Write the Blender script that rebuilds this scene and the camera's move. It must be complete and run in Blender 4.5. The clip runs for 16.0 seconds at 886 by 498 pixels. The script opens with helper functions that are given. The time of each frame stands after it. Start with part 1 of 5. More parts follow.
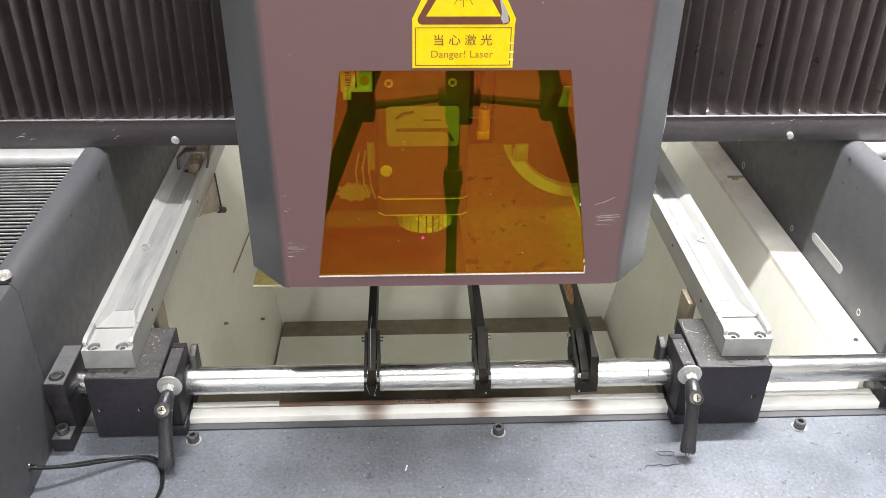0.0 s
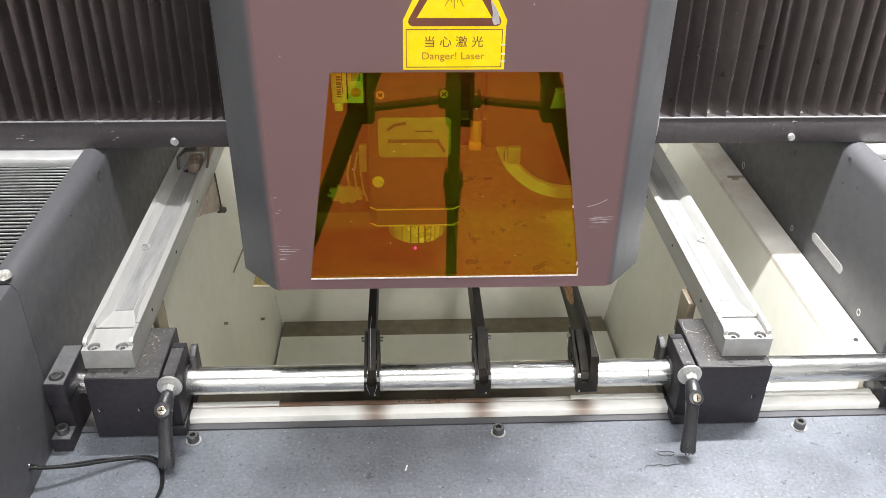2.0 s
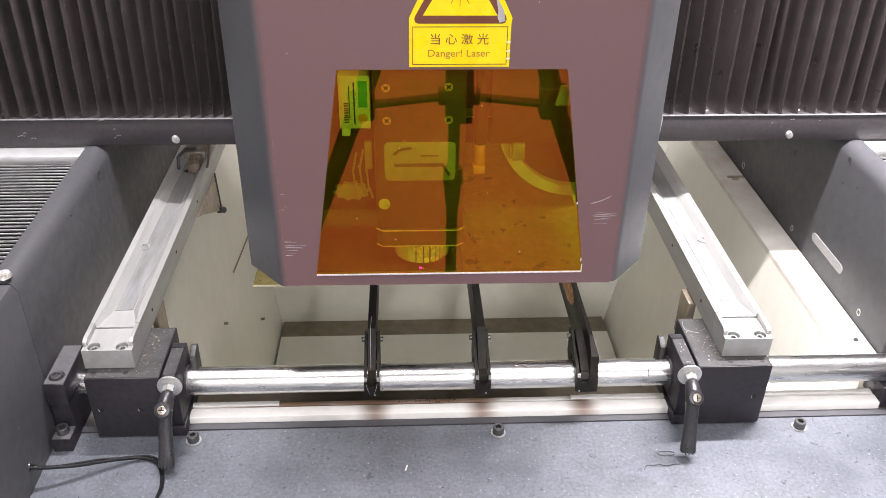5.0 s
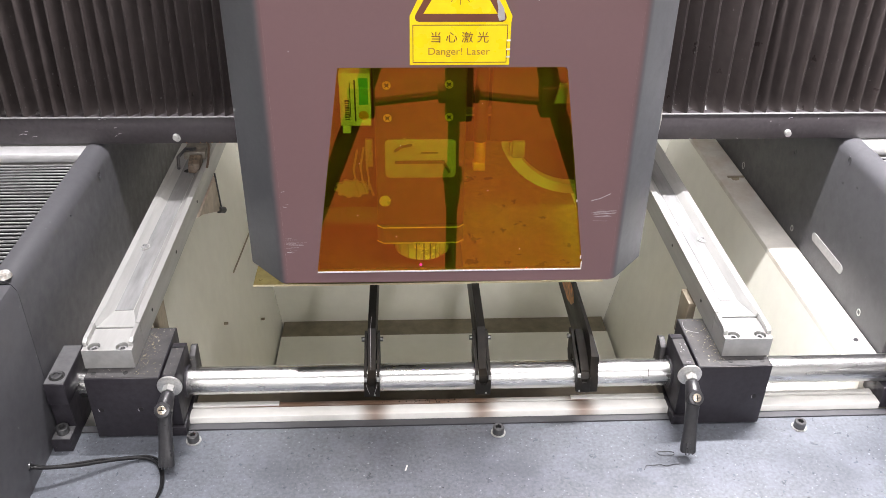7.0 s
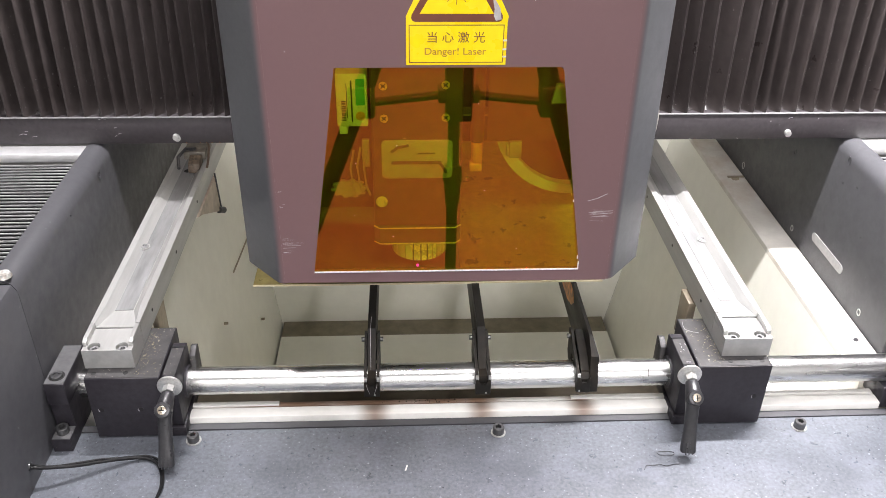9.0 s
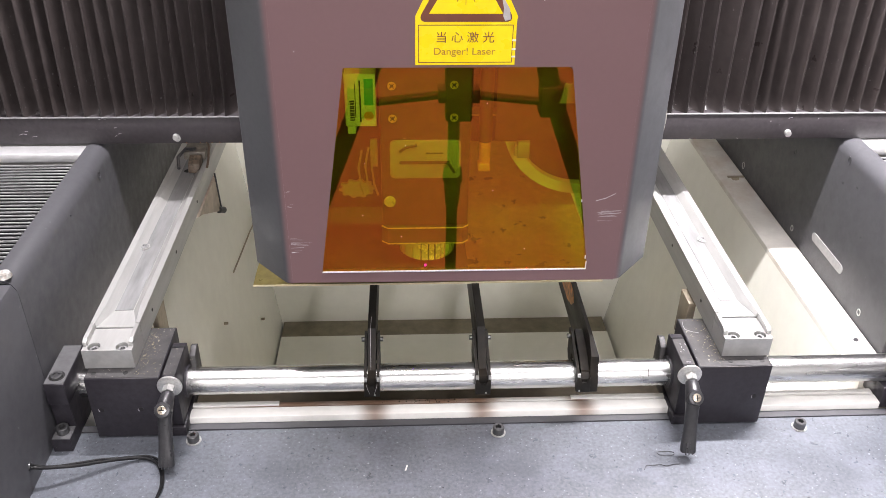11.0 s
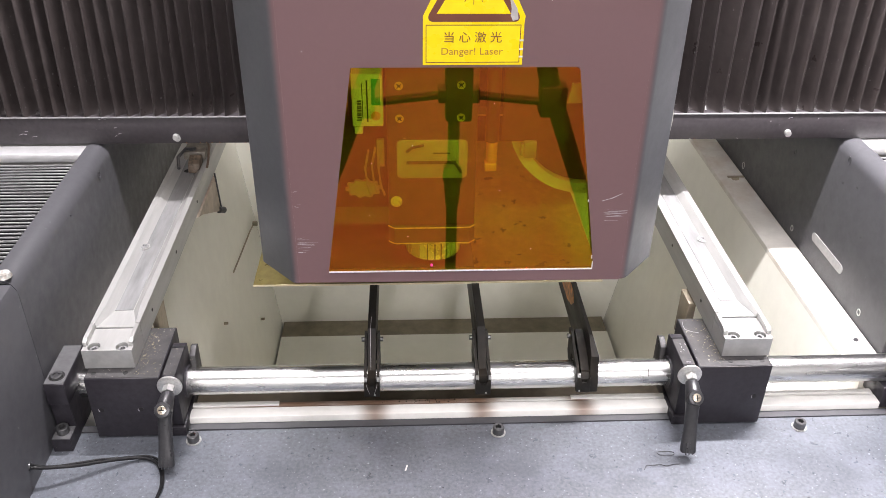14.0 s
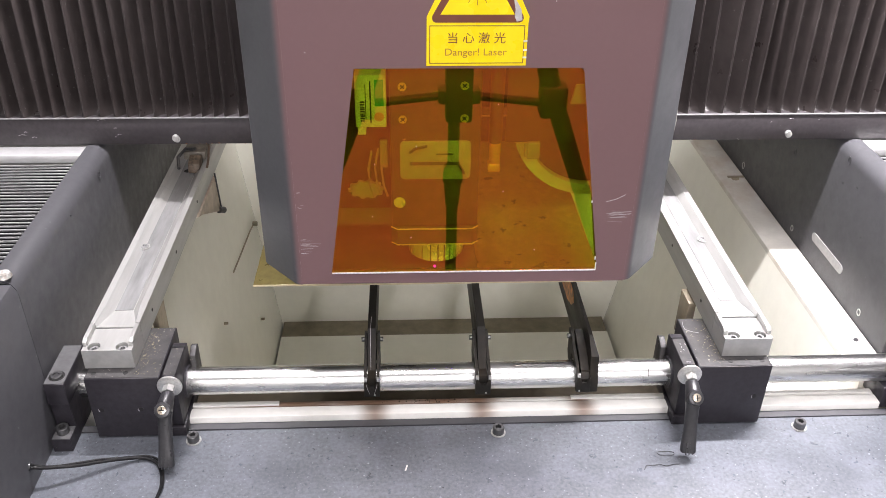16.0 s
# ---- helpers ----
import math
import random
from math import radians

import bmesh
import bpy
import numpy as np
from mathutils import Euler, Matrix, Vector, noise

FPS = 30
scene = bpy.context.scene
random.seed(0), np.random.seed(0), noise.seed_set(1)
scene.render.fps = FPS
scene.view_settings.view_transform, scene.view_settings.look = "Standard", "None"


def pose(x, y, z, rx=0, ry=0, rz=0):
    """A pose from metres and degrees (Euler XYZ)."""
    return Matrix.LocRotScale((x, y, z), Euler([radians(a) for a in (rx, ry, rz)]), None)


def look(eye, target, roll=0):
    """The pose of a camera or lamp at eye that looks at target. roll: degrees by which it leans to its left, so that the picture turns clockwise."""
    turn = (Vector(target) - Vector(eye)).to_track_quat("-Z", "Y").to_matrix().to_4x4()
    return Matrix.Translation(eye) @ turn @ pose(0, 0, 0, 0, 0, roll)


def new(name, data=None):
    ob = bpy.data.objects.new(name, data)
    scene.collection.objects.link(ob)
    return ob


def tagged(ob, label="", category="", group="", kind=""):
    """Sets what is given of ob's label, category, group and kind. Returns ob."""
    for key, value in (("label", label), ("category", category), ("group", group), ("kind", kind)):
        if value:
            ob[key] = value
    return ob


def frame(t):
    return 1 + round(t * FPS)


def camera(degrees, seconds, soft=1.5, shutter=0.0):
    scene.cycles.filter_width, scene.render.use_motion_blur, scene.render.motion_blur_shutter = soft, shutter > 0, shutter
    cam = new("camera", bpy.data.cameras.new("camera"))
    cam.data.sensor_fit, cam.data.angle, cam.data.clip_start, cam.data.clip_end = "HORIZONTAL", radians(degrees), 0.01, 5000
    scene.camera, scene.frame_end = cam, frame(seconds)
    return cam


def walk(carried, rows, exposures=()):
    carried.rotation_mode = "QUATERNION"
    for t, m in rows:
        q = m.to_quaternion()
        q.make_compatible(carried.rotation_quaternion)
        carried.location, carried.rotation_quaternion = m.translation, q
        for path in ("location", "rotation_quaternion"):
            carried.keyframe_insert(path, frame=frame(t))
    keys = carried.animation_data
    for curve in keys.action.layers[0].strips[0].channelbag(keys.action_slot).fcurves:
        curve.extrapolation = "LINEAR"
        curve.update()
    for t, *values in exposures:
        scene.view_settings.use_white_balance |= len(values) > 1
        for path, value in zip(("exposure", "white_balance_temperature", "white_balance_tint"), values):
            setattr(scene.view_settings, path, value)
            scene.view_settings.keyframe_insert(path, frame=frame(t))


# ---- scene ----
cam = camera(55.19, 16.0, soft=0.7)
EYE = (0.0, 0.0, 0.85)
VIEW = look(EYE, (0.04398, 0.84639, 0.31925), 0.814)
# while the laser marks, its glow tints the picture slightly
TINTS = ((0.0, 6.5), (0.2, 6.5), (0.4, 14), (1.75, 14), (1.9, 6.5), (2.15, 6.5), (2.35, 14), (4.1, 14), (4.25, 6.5), (4.5, 6.5), (4.7, 14), (6.5, 14), (6.65, 6.5), (6.9, 6.5), (7.0, 12), (7.5, 14), (7.65, 6.5), (7.85, 6.5),
         (7.95, 14), (8.6, 14), (8.7, 6.5), (8.9, 6.5), (9.05, 14), (11.5, 14), (11.6, 6.5), (11.85, 6.5), (12.0, 14), (13.2, 14), (13.35, 6.5), (13.75, 6.5), (13.9, 14), (14.5, 14), (14.95, 14), (15.1, 6.5), (15.35, 6.5),
         (15.5, 14), (16.0, 14))
walk(cam, [(0.0, VIEW), (16.0, VIEW)], [(t, 0.0, 6500, tint) for t, tint in TINTS])

# ---- light ----
world = bpy.data.worlds.new("workshop_air")
scene.world = world
world.use_nodes = True
world.node_tree.nodes["Background"].inputs[0].default_value = (0.85, 0.93, 1.0, 1)
world.node_tree.nodes["Background"].inputs[1].default_value = 0.25


def area_lamp(name, eye, sx, sy, watts, colour):
    lamp = bpy.data.lights.new(name, "AREA")
    lamp.shape, lamp.size, lamp.size_y, lamp.energy, lamp.color = "RECTANGLE", sx, sy, watts, colour
    ob = new(name, lamp)
    ob.matrix_world = pose(*eye)
    return ob


LAMP_WHITE = (1.0, 0.97, 0.985)
# one long LED strip above the gantry, workshop ceiling tubes, and two assumed ceiling panels
area_lamp("led_strip", (0.35, 1.16, 1.03), 1.55, 0.03, 79, LAMP_WHITE)
area_lamp("assumed_ceiling_panel", (0.1, 0.3, 2.38), 2.2, 0.6, 43, LAMP_WHITE)
area_lamp("ceiling_tube", (-0.65, -3.2, 2.38), 0.1, 2.4, 74, LAMP_WHITE)
area_lamp("ceiling_tube", (0.72, -3.2, 2.38), 0.1, 2.4, 160, LAMP_WHITE)
# unseen lamp added to brighten and warm the area behind the gantry
area_lamp("assumed_ceiling_panel", (0.1, 2.9, 2.38), 2.2, 0.6, 7.5, (1.0, 0.83, 0.68))


# ---- materials ----
def material(name, colour, rough=0.5, metal=0.0, grain=0.06, scale=60.0, stain=0.0, stain_scale=6.0, stain_colour=None,
             bump=0.0, bump_scale=300.0, stretch=(1, 1, 1), speck=0.0, speck_colour=(0.6, 0.6, 0.62), speck_scale=120.0,
             speck_cut=0.68, random_tone=0.0, rough_var=0.1, coat=0.0, spec=0.5):
    m = bpy.data.materials.new(name)
    m.use_nodes = True
    t = m.node_tree
    n, l = t.nodes, t.links
    bsdf = n["Principled BSDF"]
    geo = n.new("ShaderNodeTexCoord")
    mp = n.new("ShaderNodeMapping")
    mp.inputs["Scale"].default_value = stretch
    l.new(geo.outputs["Object"], mp.inputs["Vector"])

    def noise_tex(s, detail=4.0, rough_=0.6):
        k = n.new("ShaderNodeTexNoise")
        k.inputs["Scale"].default_value, k.inputs["Detail"].default_value, k.inputs["Roughness"].default_value = s, detail, rough_
        l.new(mp.outputs[0], k.inputs["Vector"])
        return k.outputs["Fac"]

    def mixed(fac, a, b, kind="MIX"):
        k = n.new("ShaderNodeMix")
        k.data_type, k.blend_type = "RGBA", kind
        for sock, v in ((k.inputs[0], fac), (k.inputs[6], a), (k.inputs[7], b)):
            if hasattr(v, "is_output"):
                l.new(v, sock)
            elif isinstance(v, (int, float)):
                sock.default_value = v
            else:
                sock.default_value = (*v, 1)
        return k.outputs[2]

    def ramp(src, lo, hi, a=0.0, b=1.0):
        k = n.new("ShaderNodeMapRange")
        k.inputs[1].default_value, k.inputs[2].default_value, k.inputs[3].default_value, k.inputs[4].default_value = lo, hi, a, b
        l.new(src, k.inputs[0])
        return k.outputs[0]

    fine = noise_tex(scale)
    dark = tuple(max(0.0, c * (1 - grain * 2.2)) for c in colour)
    lite = tuple(min(1.0, c * (1 + grain * 2.2)) for c in colour)
    col = mixed(ramp(fine, 0.3, 0.7), dark, lite)
    if stain:
        big = noise_tex(stain_scale, 6.0, 0.65)
        col = mixed(ramp(big, 0.48, 0.72, 0.0, stain), col, stain_colour or tuple(c * 0.45 for c in colour))
    if speck:
        sp = noise_tex(speck_scale, 2.0, 0.5)
        col = mixed(ramp(sp, speck_cut, speck_cut + 0.05, 0.0, speck), col, speck_colour)
    if random_tone:
        info = n.new("ShaderNodeObjectInfo")
        col = mixed(ramp(info.outputs["Random"], 0, 1, 0.0, random_tone), col, dark, "MULTIPLY")
    l.new(col, bsdf.inputs["Base Color"])
    bsdf.inputs["Metallic"].default_value = metal
    bsdf.inputs["Coat Weight"].default_value = coat
    bsdf.inputs["Specular IOR Level"].default_value = spec
    l.new(ramp(noise_tex(scale * 0.35), 0.3, 0.7, max(0.02, rough - rough_var), min(1.0, rough + rough_var)), bsdf.inputs["Roughness"])
    if bump:
        b = n.new("ShaderNodeBump")
        b.inputs["Strength"].default_value, b.inputs["Distance"].default_value = bump, 0.001
        l.new(noise_tex(bump_scale), b.inputs["Height"])
        l.new(b.outputs[0], bsdf.inputs["Normal"])
    return m


BED = material("dusty_dark_granite", (0.152, 0.164, 0.186), 0.32, 0, 0.12, 200, 0.7, 7, (0.085, 0.092, 0.108), 0.25, 300, speck=0.55,
               speck_colour=(0.5, 0.52, 0.56), speck_scale=230, speck_cut=0.675, rough_var=0.06)


def weathered(m, scales, dark, strength):
    """Adds clouds of settled dust and small dark pits to a surface's own colour."""
    n, l = m.node_tree.nodes, m.node_tree.links
    bsdf = n["Principled BSDF"]
    was = bsdf.inputs["Base Color"].links[0].from_socket
    tc = n.new("ShaderNodeTexCoord")
    for (scale, lo, hi, colour, amount) in ((scales[0], 0.5, 0.68, tuple(min(1.0, c * 4.2) for c in dark), strength * 0.8), (scales[1], 0.36, 0.29, dark, strength), (scales[2], 0.345, 0.31, tuple(c * 0.5 for c in dark), 0.9)):
        k, r, mix = n.new("ShaderNodeTexNoise"), n.new("ShaderNodeMapRange"), n.new("ShaderNodeMix")
        k.inputs["Scale"].default_value, k.inputs["Detail"].default_value, k.inputs["Roughness"].default_value = scale, 5.0, 0.62
        l.new(tc.outputs["Object"], k.inputs["Vector"])
        r.inputs[1].default_value, r.inputs[2].default_value, r.inputs[3].default_value, r.inputs[4].default_value = lo, hi, 0.0, amount
        l.new(k.outputs["Fac"], r.inputs[0])
        mix.data_type = "RGBA"
        mix.inputs[7].default_value = (*colour, 1)
        l.new(r.outputs[0], mix.inputs[0])
        l.new(was, mix.inputs[6])
        was = mix.outputs[2]
    l.new(was, bsdf.inputs["Base Color"])


weathered(BED, (16, 34, 150), (0.06, 0.064, 0.076), 0.36)
STEEL = material("polished_shaft_steel", (0.72, 0.72, 0.71), 0.25, 1.0, 0.05, 90, 0.2, 14, (0.3, 0.29, 0.28), 0.08, 300, (0.15, 1, 1))
RAIL = material("milled_aluminium", (0.47, 0.47, 0.455), 0.42, 0.5, 0.05, 70, 0.45, 18, (0.35, 0.345, 0.33), 0.1, 600, (1, 0.12, 1))
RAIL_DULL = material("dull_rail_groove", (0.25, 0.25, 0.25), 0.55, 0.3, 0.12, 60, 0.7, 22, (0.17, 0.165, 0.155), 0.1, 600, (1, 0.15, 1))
BLACK = material("black_anodised_block", (0.026, 0.0235, 0.029), 0.48, 0.0, 0.12, 120, 0.12, 20, (0.036, 0.033, 0.036), 0.1, 700,
                 speck=0.35, speck_colour=(0.2, 0.19, 0.17), speck_scale=210, speck_cut=0.77, spec=0.35)
BLACK_DUSTY = material("dusty_black_top", (0.045, 0.043, 0.044), 0.5, 0.0, 0.15, 90, 0.35, 25, (0.09, 0.085, 0.075), 0.2, 700,
                       speck=0.7, speck_colour=(0.4, 0.37, 0.3), speck_scale=230, speck_cut=0.68)
PANEL = material("dark_grey_painted_sheet", (0.067, 0.067, 0.073), 0.42, 0.0, 0.02, 160, 0.08, 8, (0.055, 0.056, 0.06), 0.15, 900,
                 speck=0.4, speck_colour=(0.3, 0.3, 0.31), speck_scale=90, speck_cut=0.76)
BAR_WHITE = material("white_painted_bar", (0.85, 0.84, 0.8), 0.4, 0.0, 0.02, 50, 0.2, 14, (0.68, 0.64, 0.56), 0.05, 400)
# stain brown also carries the reddish light reflected onto the beam
WHITE = material("white_painted_frame", (0.68, 0.665, 0.61), 0.5, 0.0, 0.03, 50, 0.8, 6, (0.44, 0.34, 0.25), 0.1, 400,
                 speck=0.5, speck_colour=(0.2, 0.17, 0.12), speck_scale=110, speck_cut=0.75)
PIT = material("pale_grey_hopper_paint", (0.86, 0.855, 0.77), 0.4, 0.0, 0.012, 30, 0.25, 2.5, (0.62, 0.6, 0.5), 0.02, 200)
# brown darkened for the shade under the shaft; also colours the grit
LEDGE_SHADE_AND_GRIT = material("shaded_ledge_and_grit_brown", (0.034, 0.027, 0.017), 0.7, 0.0, 0.15, 60, 0.4, 15, spec=0.2)
PIT_DARK = material("dark_brown_channel", (0.25, 0.215, 0.15), 0.6, 0.0, 0.1, 30, 0.4, 7, (0.12, 0.11, 0.08))
BEAM = material("grey_black_beam_paint", (0.036, 0.031, 0.034), 0.5, 0.0, 0.1, 150, 0.2, 12, (0.08, 0.075, 0.07), 0.1, 800,
                speck=0.7, speck_colour=(0.4, 0.4, 0.4), speck_scale=120, speck_cut=0.76)
BELLOWS = material("black_rubber_bellows", (0.030, 0.0245, 0.0235), 0.36, 0.0, 0.1, 60, 0.1, 15, (0.04, 0.038, 0.036), 0.2, 500,
                   speck=0.5, speck_colour=(0.25, 0.25, 0.25), speck_scale=170, speck_cut=0.715)
HOOD = material("mauve_brown_satin_paint", (0.172, 0.099, 0.102), 0.36, 0.0, 0.008, 160, 0.12, 4, (0.15, 0.094, 0.103), 0.03, 900, rough_var=0.04)
SIGN_Y = material("yellow_sign_vinyl", (1.0, 0.72, 0.002), 0.3, 0.0, 0.02, 60)
SIGN_B = material("brown_sign_ink", (0.16, 0.05, 0.03), 0.4, 0.0, 0.05, 60)
BRASS = material("yellowed_brass_sheet", (0.36, 0.3, 0.115), 0.35, 0.5, 0.08, 90, 0.4, 16, (0.26, 0.21, 0.075), 0.1, 120)
ALU = material("bright_aluminium_strip", (0.62, 0.62, 0.62), 0.4, 0.6, 0.03, 60)


def grimy_white(centres, strength=0.75):
    """White frame paint with brown smoke stains round some places along x."""
    m = BAR_WHITE.copy()
    m.name = "smoke_stained_white_paint"
    n, l = m.node_tree.nodes, m.node_tree.links
    bsdf = n["Principled BSDF"]
    was = bsdf.inputs["Base Color"].links[0].from_socket
    tc, sep = n.new("ShaderNodeTexCoord"), n.new("ShaderNodeSeparateXYZ")
    l.new(tc.outputs["Object"], sep.inputs[0])
    total = None
    for c, w in centres:
        d = n.new("ShaderNodeMath")
        d.operation = "SUBTRACT"
        d.inputs[1].default_value = c
        l.new(sep.outputs[0], d.inputs[0])
        e = n.new("ShaderNodeMath")
        e.operation = "ABSOLUTE"
        l.new(d.outputs[0], e.inputs[0])
        r = n.new("ShaderNodeMapRange")
        r.interpolation_type = "SMOOTHSTEP"
        r.inputs[1].default_value, r.inputs[2].default_value, r.inputs[3].default_value, r.inputs[4].default_value = 0.0, w, strength, 0.0
        l.new(e.outputs[0], r.inputs[0])
        if total is None:
            total = r.outputs[0]
        else:
            k = n.new("ShaderNodeMath")
            k.operation = "MAXIMUM"
            l.new(total, k.inputs[0])
            l.new(r.outputs[0], k.inputs[1])
            total = k.outputs[0]
    mix = n.new("ShaderNodeMix")
    mix.data_type = "RGBA"
    mix.inputs[7].default_value = (0.24, 0.13, 0.075, 1)
    l.new(total, mix.inputs[0])
    l.new(was, mix.inputs[6])
    l.new(mix.outputs[2], bsdf.inputs["Base Color"])
    return m


SMOKED = grimy_white([(-0.047, 0.03), (0.106, 0.028), (0.252, 0.03)])
SMOKED_TOP = grimy_white([(-0.16, 0.18), (-0.05, 0.2), (0.05, 0.14), (0.10, 0.06), (0.25, 0.03)], 0.96)


# ---- mesh helpers ----
def bm_box(bm, x0, x1, y0, y1, z0, z1, bevel=0.0, segments=2):
    vs = [bm.verts.new((x, y, z)) for z in (z0, z1) for y in (y0, y1) for x in (x0, x1)]
    fs = [bm.faces.new([vs[i] for i in q]) for q in ((0, 2, 3, 1), (4, 5, 7, 6), (0, 1, 5, 4), (2, 6, 7, 3), (0, 4, 6, 2), (1, 3, 7, 5))]
    if bevel:
        bmesh.ops.bevel(bm, geom=list({e for f in fs for e in f.edges}), offset=bevel, segments=segments, profile=0.5, affect="EDGES")
    return bm


def box(x0, x1, y0, y1, z0, z1, bevel=0.0, segments=2):
    return bm_box(bmesh.new(), x0, x1, y0, y1, z0, z1, bevel, segments)


def bm_cyl(bm, a, b, r, r2=None, seg=24, bevel=0.0):
    a, b = Vector(a), Vector(b)
    d = b - a
    m = Matrix.Translation((a + b) / 2) @ d.to_track_quat("Z", "Y").to_matrix().to_4x4()
    out = bmesh.ops.create_cone(bm, cap_ends=True, segments=seg, radius1=r, radius2=r if r2 is None else r2, depth=d.length, matrix=m)
    if bevel:
        es = [e for e in {e for v in out["verts"] for e in v.link_edges} if any(len(f.verts) > 4 for f in e.link_faces)]
        bmesh.ops.bevel(bm, geom=es, offset=bevel, segments=2, profile=0.5, affect="EDGES")
    return bm


def cyl(a, b, r, r2=None, seg=24, bevel=0.0):
    return bm_cyl(bmesh.new(), a, b, r, r2, seg, bevel)


def prism(points, axis, lo, hi, bevel=0.0):
    """A plane outline pushed out along an axis: 'x' takes (y, z), 'y' takes (x, z), 'z' takes (x, y)."""
    bm = bmesh.new()

    def at(p, v):
        return {"x": (v, p[0], p[1]), "y": (p[0], v, p[1]), "z": (p[0], p[1], v)}[axis]

    a = [bm.verts.new(at(p, lo)) for p in points]
    b = [bm.verts.new(at(p, hi)) for p in points]
    bm.faces.new(a), bm.faces.new(b[::-1])
    k = len(points)
    for i in range(k):
        bm.faces.new((a[i], b[i], b[(i + 1) % k], a[(i + 1) % k]))
    bmesh.ops.recalc_face_normals(bm, faces=bm.faces[:])
    if bevel:
        bmesh.ops.bevel(bm, geom=bm.edges[:], offset=bevel, segments=2, profile=0.5, affect="EDGES")
    return bm


def link(name, bm, mat, smooth=True):
    me = bpy.data.meshes.new(name)
    bm.to_mesh(me)
    bm.free()
    me.materials.append(mat)
    if smooth:
        me.polygons.foreach_set("use_smooth", [True] * len(me.polygons))
        me.set_sharp_from_angle(angle=radians(35))
    return new(name, me)


def thing(name, bm, mat, label, category, group="", kind=""):
    return tagged(link(name, bm, mat), label, category, group, kind)


def base(name, label, category, group="", at=(0, 0, 0)):
    ob = new(name)
    ob.empty_display_size = 0.02
    ob.location = at
    return tagged(ob, label, category, group)


def part(name, bm, mat, parent, label=""):
    ob = link(name, bm, mat)
    ob.parent = parent
    if label:
        ob["label"] = label
    return ob


def tube(points, r, seg=8):
    """A round cord through the points."""
    bm = bmesh.new()
    rings = []
    pts = [Vector(p) for p in points]
    for i, p in enumerate(pts):
        d = (pts[min(i + 1, len(pts) - 1)] - pts[max(i - 1, 0)]).normalized()
        q = d.to_track_quat("Z", "Y").to_matrix()
        rings.append([bm.verts.new(p + q @ Vector((r * math.cos(a), r * math.sin(a), 0))) for a in [2 * math.pi * k / seg for k in range(seg)]])
    for a, b in zip(rings, rings[1:]):
        for k in range(seg):
            bm.faces.new((a[k], a[(k + 1) % seg], b[(k + 1) % seg], b[k]))
    bm.faces.new(rings[0][::-1]), bm.faces.new(rings[-1])
    return bm


# ---- the structure ----
CX = 0.1285
thing("ground", box(-4, 4.5, -4.5, 4, -0.86, -0.80), material("grey_workshop_floor", (0.165, 0.165, 0.16), 0.4, 0, 0.05, 20, 0.3, 3),
      "grey painted workshop floor", "floor", kind="structure")
ROOM = material("white_workshop_wall", (0.75, 0.75, 0.73), 0.7, 0, 0.03, 10)
thing("wall_south", box(-4, 4.5, -4.6, -4.5, -0.8, 2.4), ROOM, "plain white workshop wall", "wall", kind="structure")
thing("wall_north", box(-4, 4.5, 4, 4.1, -0.8, 2.4), ROOM, "plain white workshop wall", "wall", kind="structure")
thing("wall_west", box(-4.1, -4, -4.6, 4.1, -0.8, 2.4), ROOM, "plain white workshop wall", "wall", kind="structure")
thing("wall_east", box(4.5, 4.6, -4.6, 4.1, -0.8, 2.4), ROOM, "plain white workshop wall", "wall", kind="structure")
thing("ceiling", box(-4.1, 4.6, -4.6, 4.1, 2.4, 2.5), ROOM, "plain white workshop ceiling", "ceiling", kind="structure")

thing("bed_plate", box(-0.56, 0.9, 0.60, 0.886, -0.04, 0.0, 0.002), BED, "dusty dark grey granite machine bed plate", "machine bed", kind="structure")
thing("bed_rear_step", box(-0.56, 0.9, 0.8862, 0.8982, -0.04, 0.0012), PANEL, "dark strip along the rear of the bed plate", "machine bed", kind="structure")
thing("bed_front", box(-0.56, 0.9, 0.63, 0.66, -0.8, -0.042), PANEL, "dark grey sheet front of the machine", "machine panel", kind="structure")
edge = thing("edge_bar", box(-0.425, 0.6886, 0.8985, 0.918, -0.02, 0.012, 0.002), SMOKED, "white painted edge bar along the pit", "machine frame", kind="structure")
part("bar_ledge", box(-0.425, 0.6886, 0.9208, 0.929, -0.02, 0.0105, 0.001), SMOKED_TOP, edge, "brown smoke-stained ledge")
for a, b in ((-0.42, -0.1845), (0.238, 0.686)):
    part("ledge_strip", box(a, b, 0.9206, 0.9292, 0.0107, 0.0128, 0.0005), BAR_WHITE, edge, "clean white strip on the ledge")
rng = random.Random(31)
grit = bmesh.new()
for i in range(46):
    x, y = rng.gauss(0.025, 0.035), rng.uniform(0.921, 0.9285)
    k = rng.uniform(0.0004, 0.0011)
    bm_cyl(grit, (x, y, 0.0104), (x, y, 0.0104 + k), k, k * 0.5, 6)
part("burnt_grit", grit, LEDGE_SHADE_AND_GRIT, edge, "black burnt grit on the ledge")

thing("lower_ledge", box(-0.425, 0.4, 0.9295, 1.03, -0.05, -0.035, 0.001), LEDGE_SHADE_AND_GRIT, "brown ledge below the shaft, coloured dark for its shade", "machine frame", kind="structure")
thing("lower_ledge", box(0.4005, 0.682, 0.9295, 1.03, -0.05, -0.035, 0.001), BAR_WHITE, "pale painted ledge below the shaft", "machine frame", kind="structure")

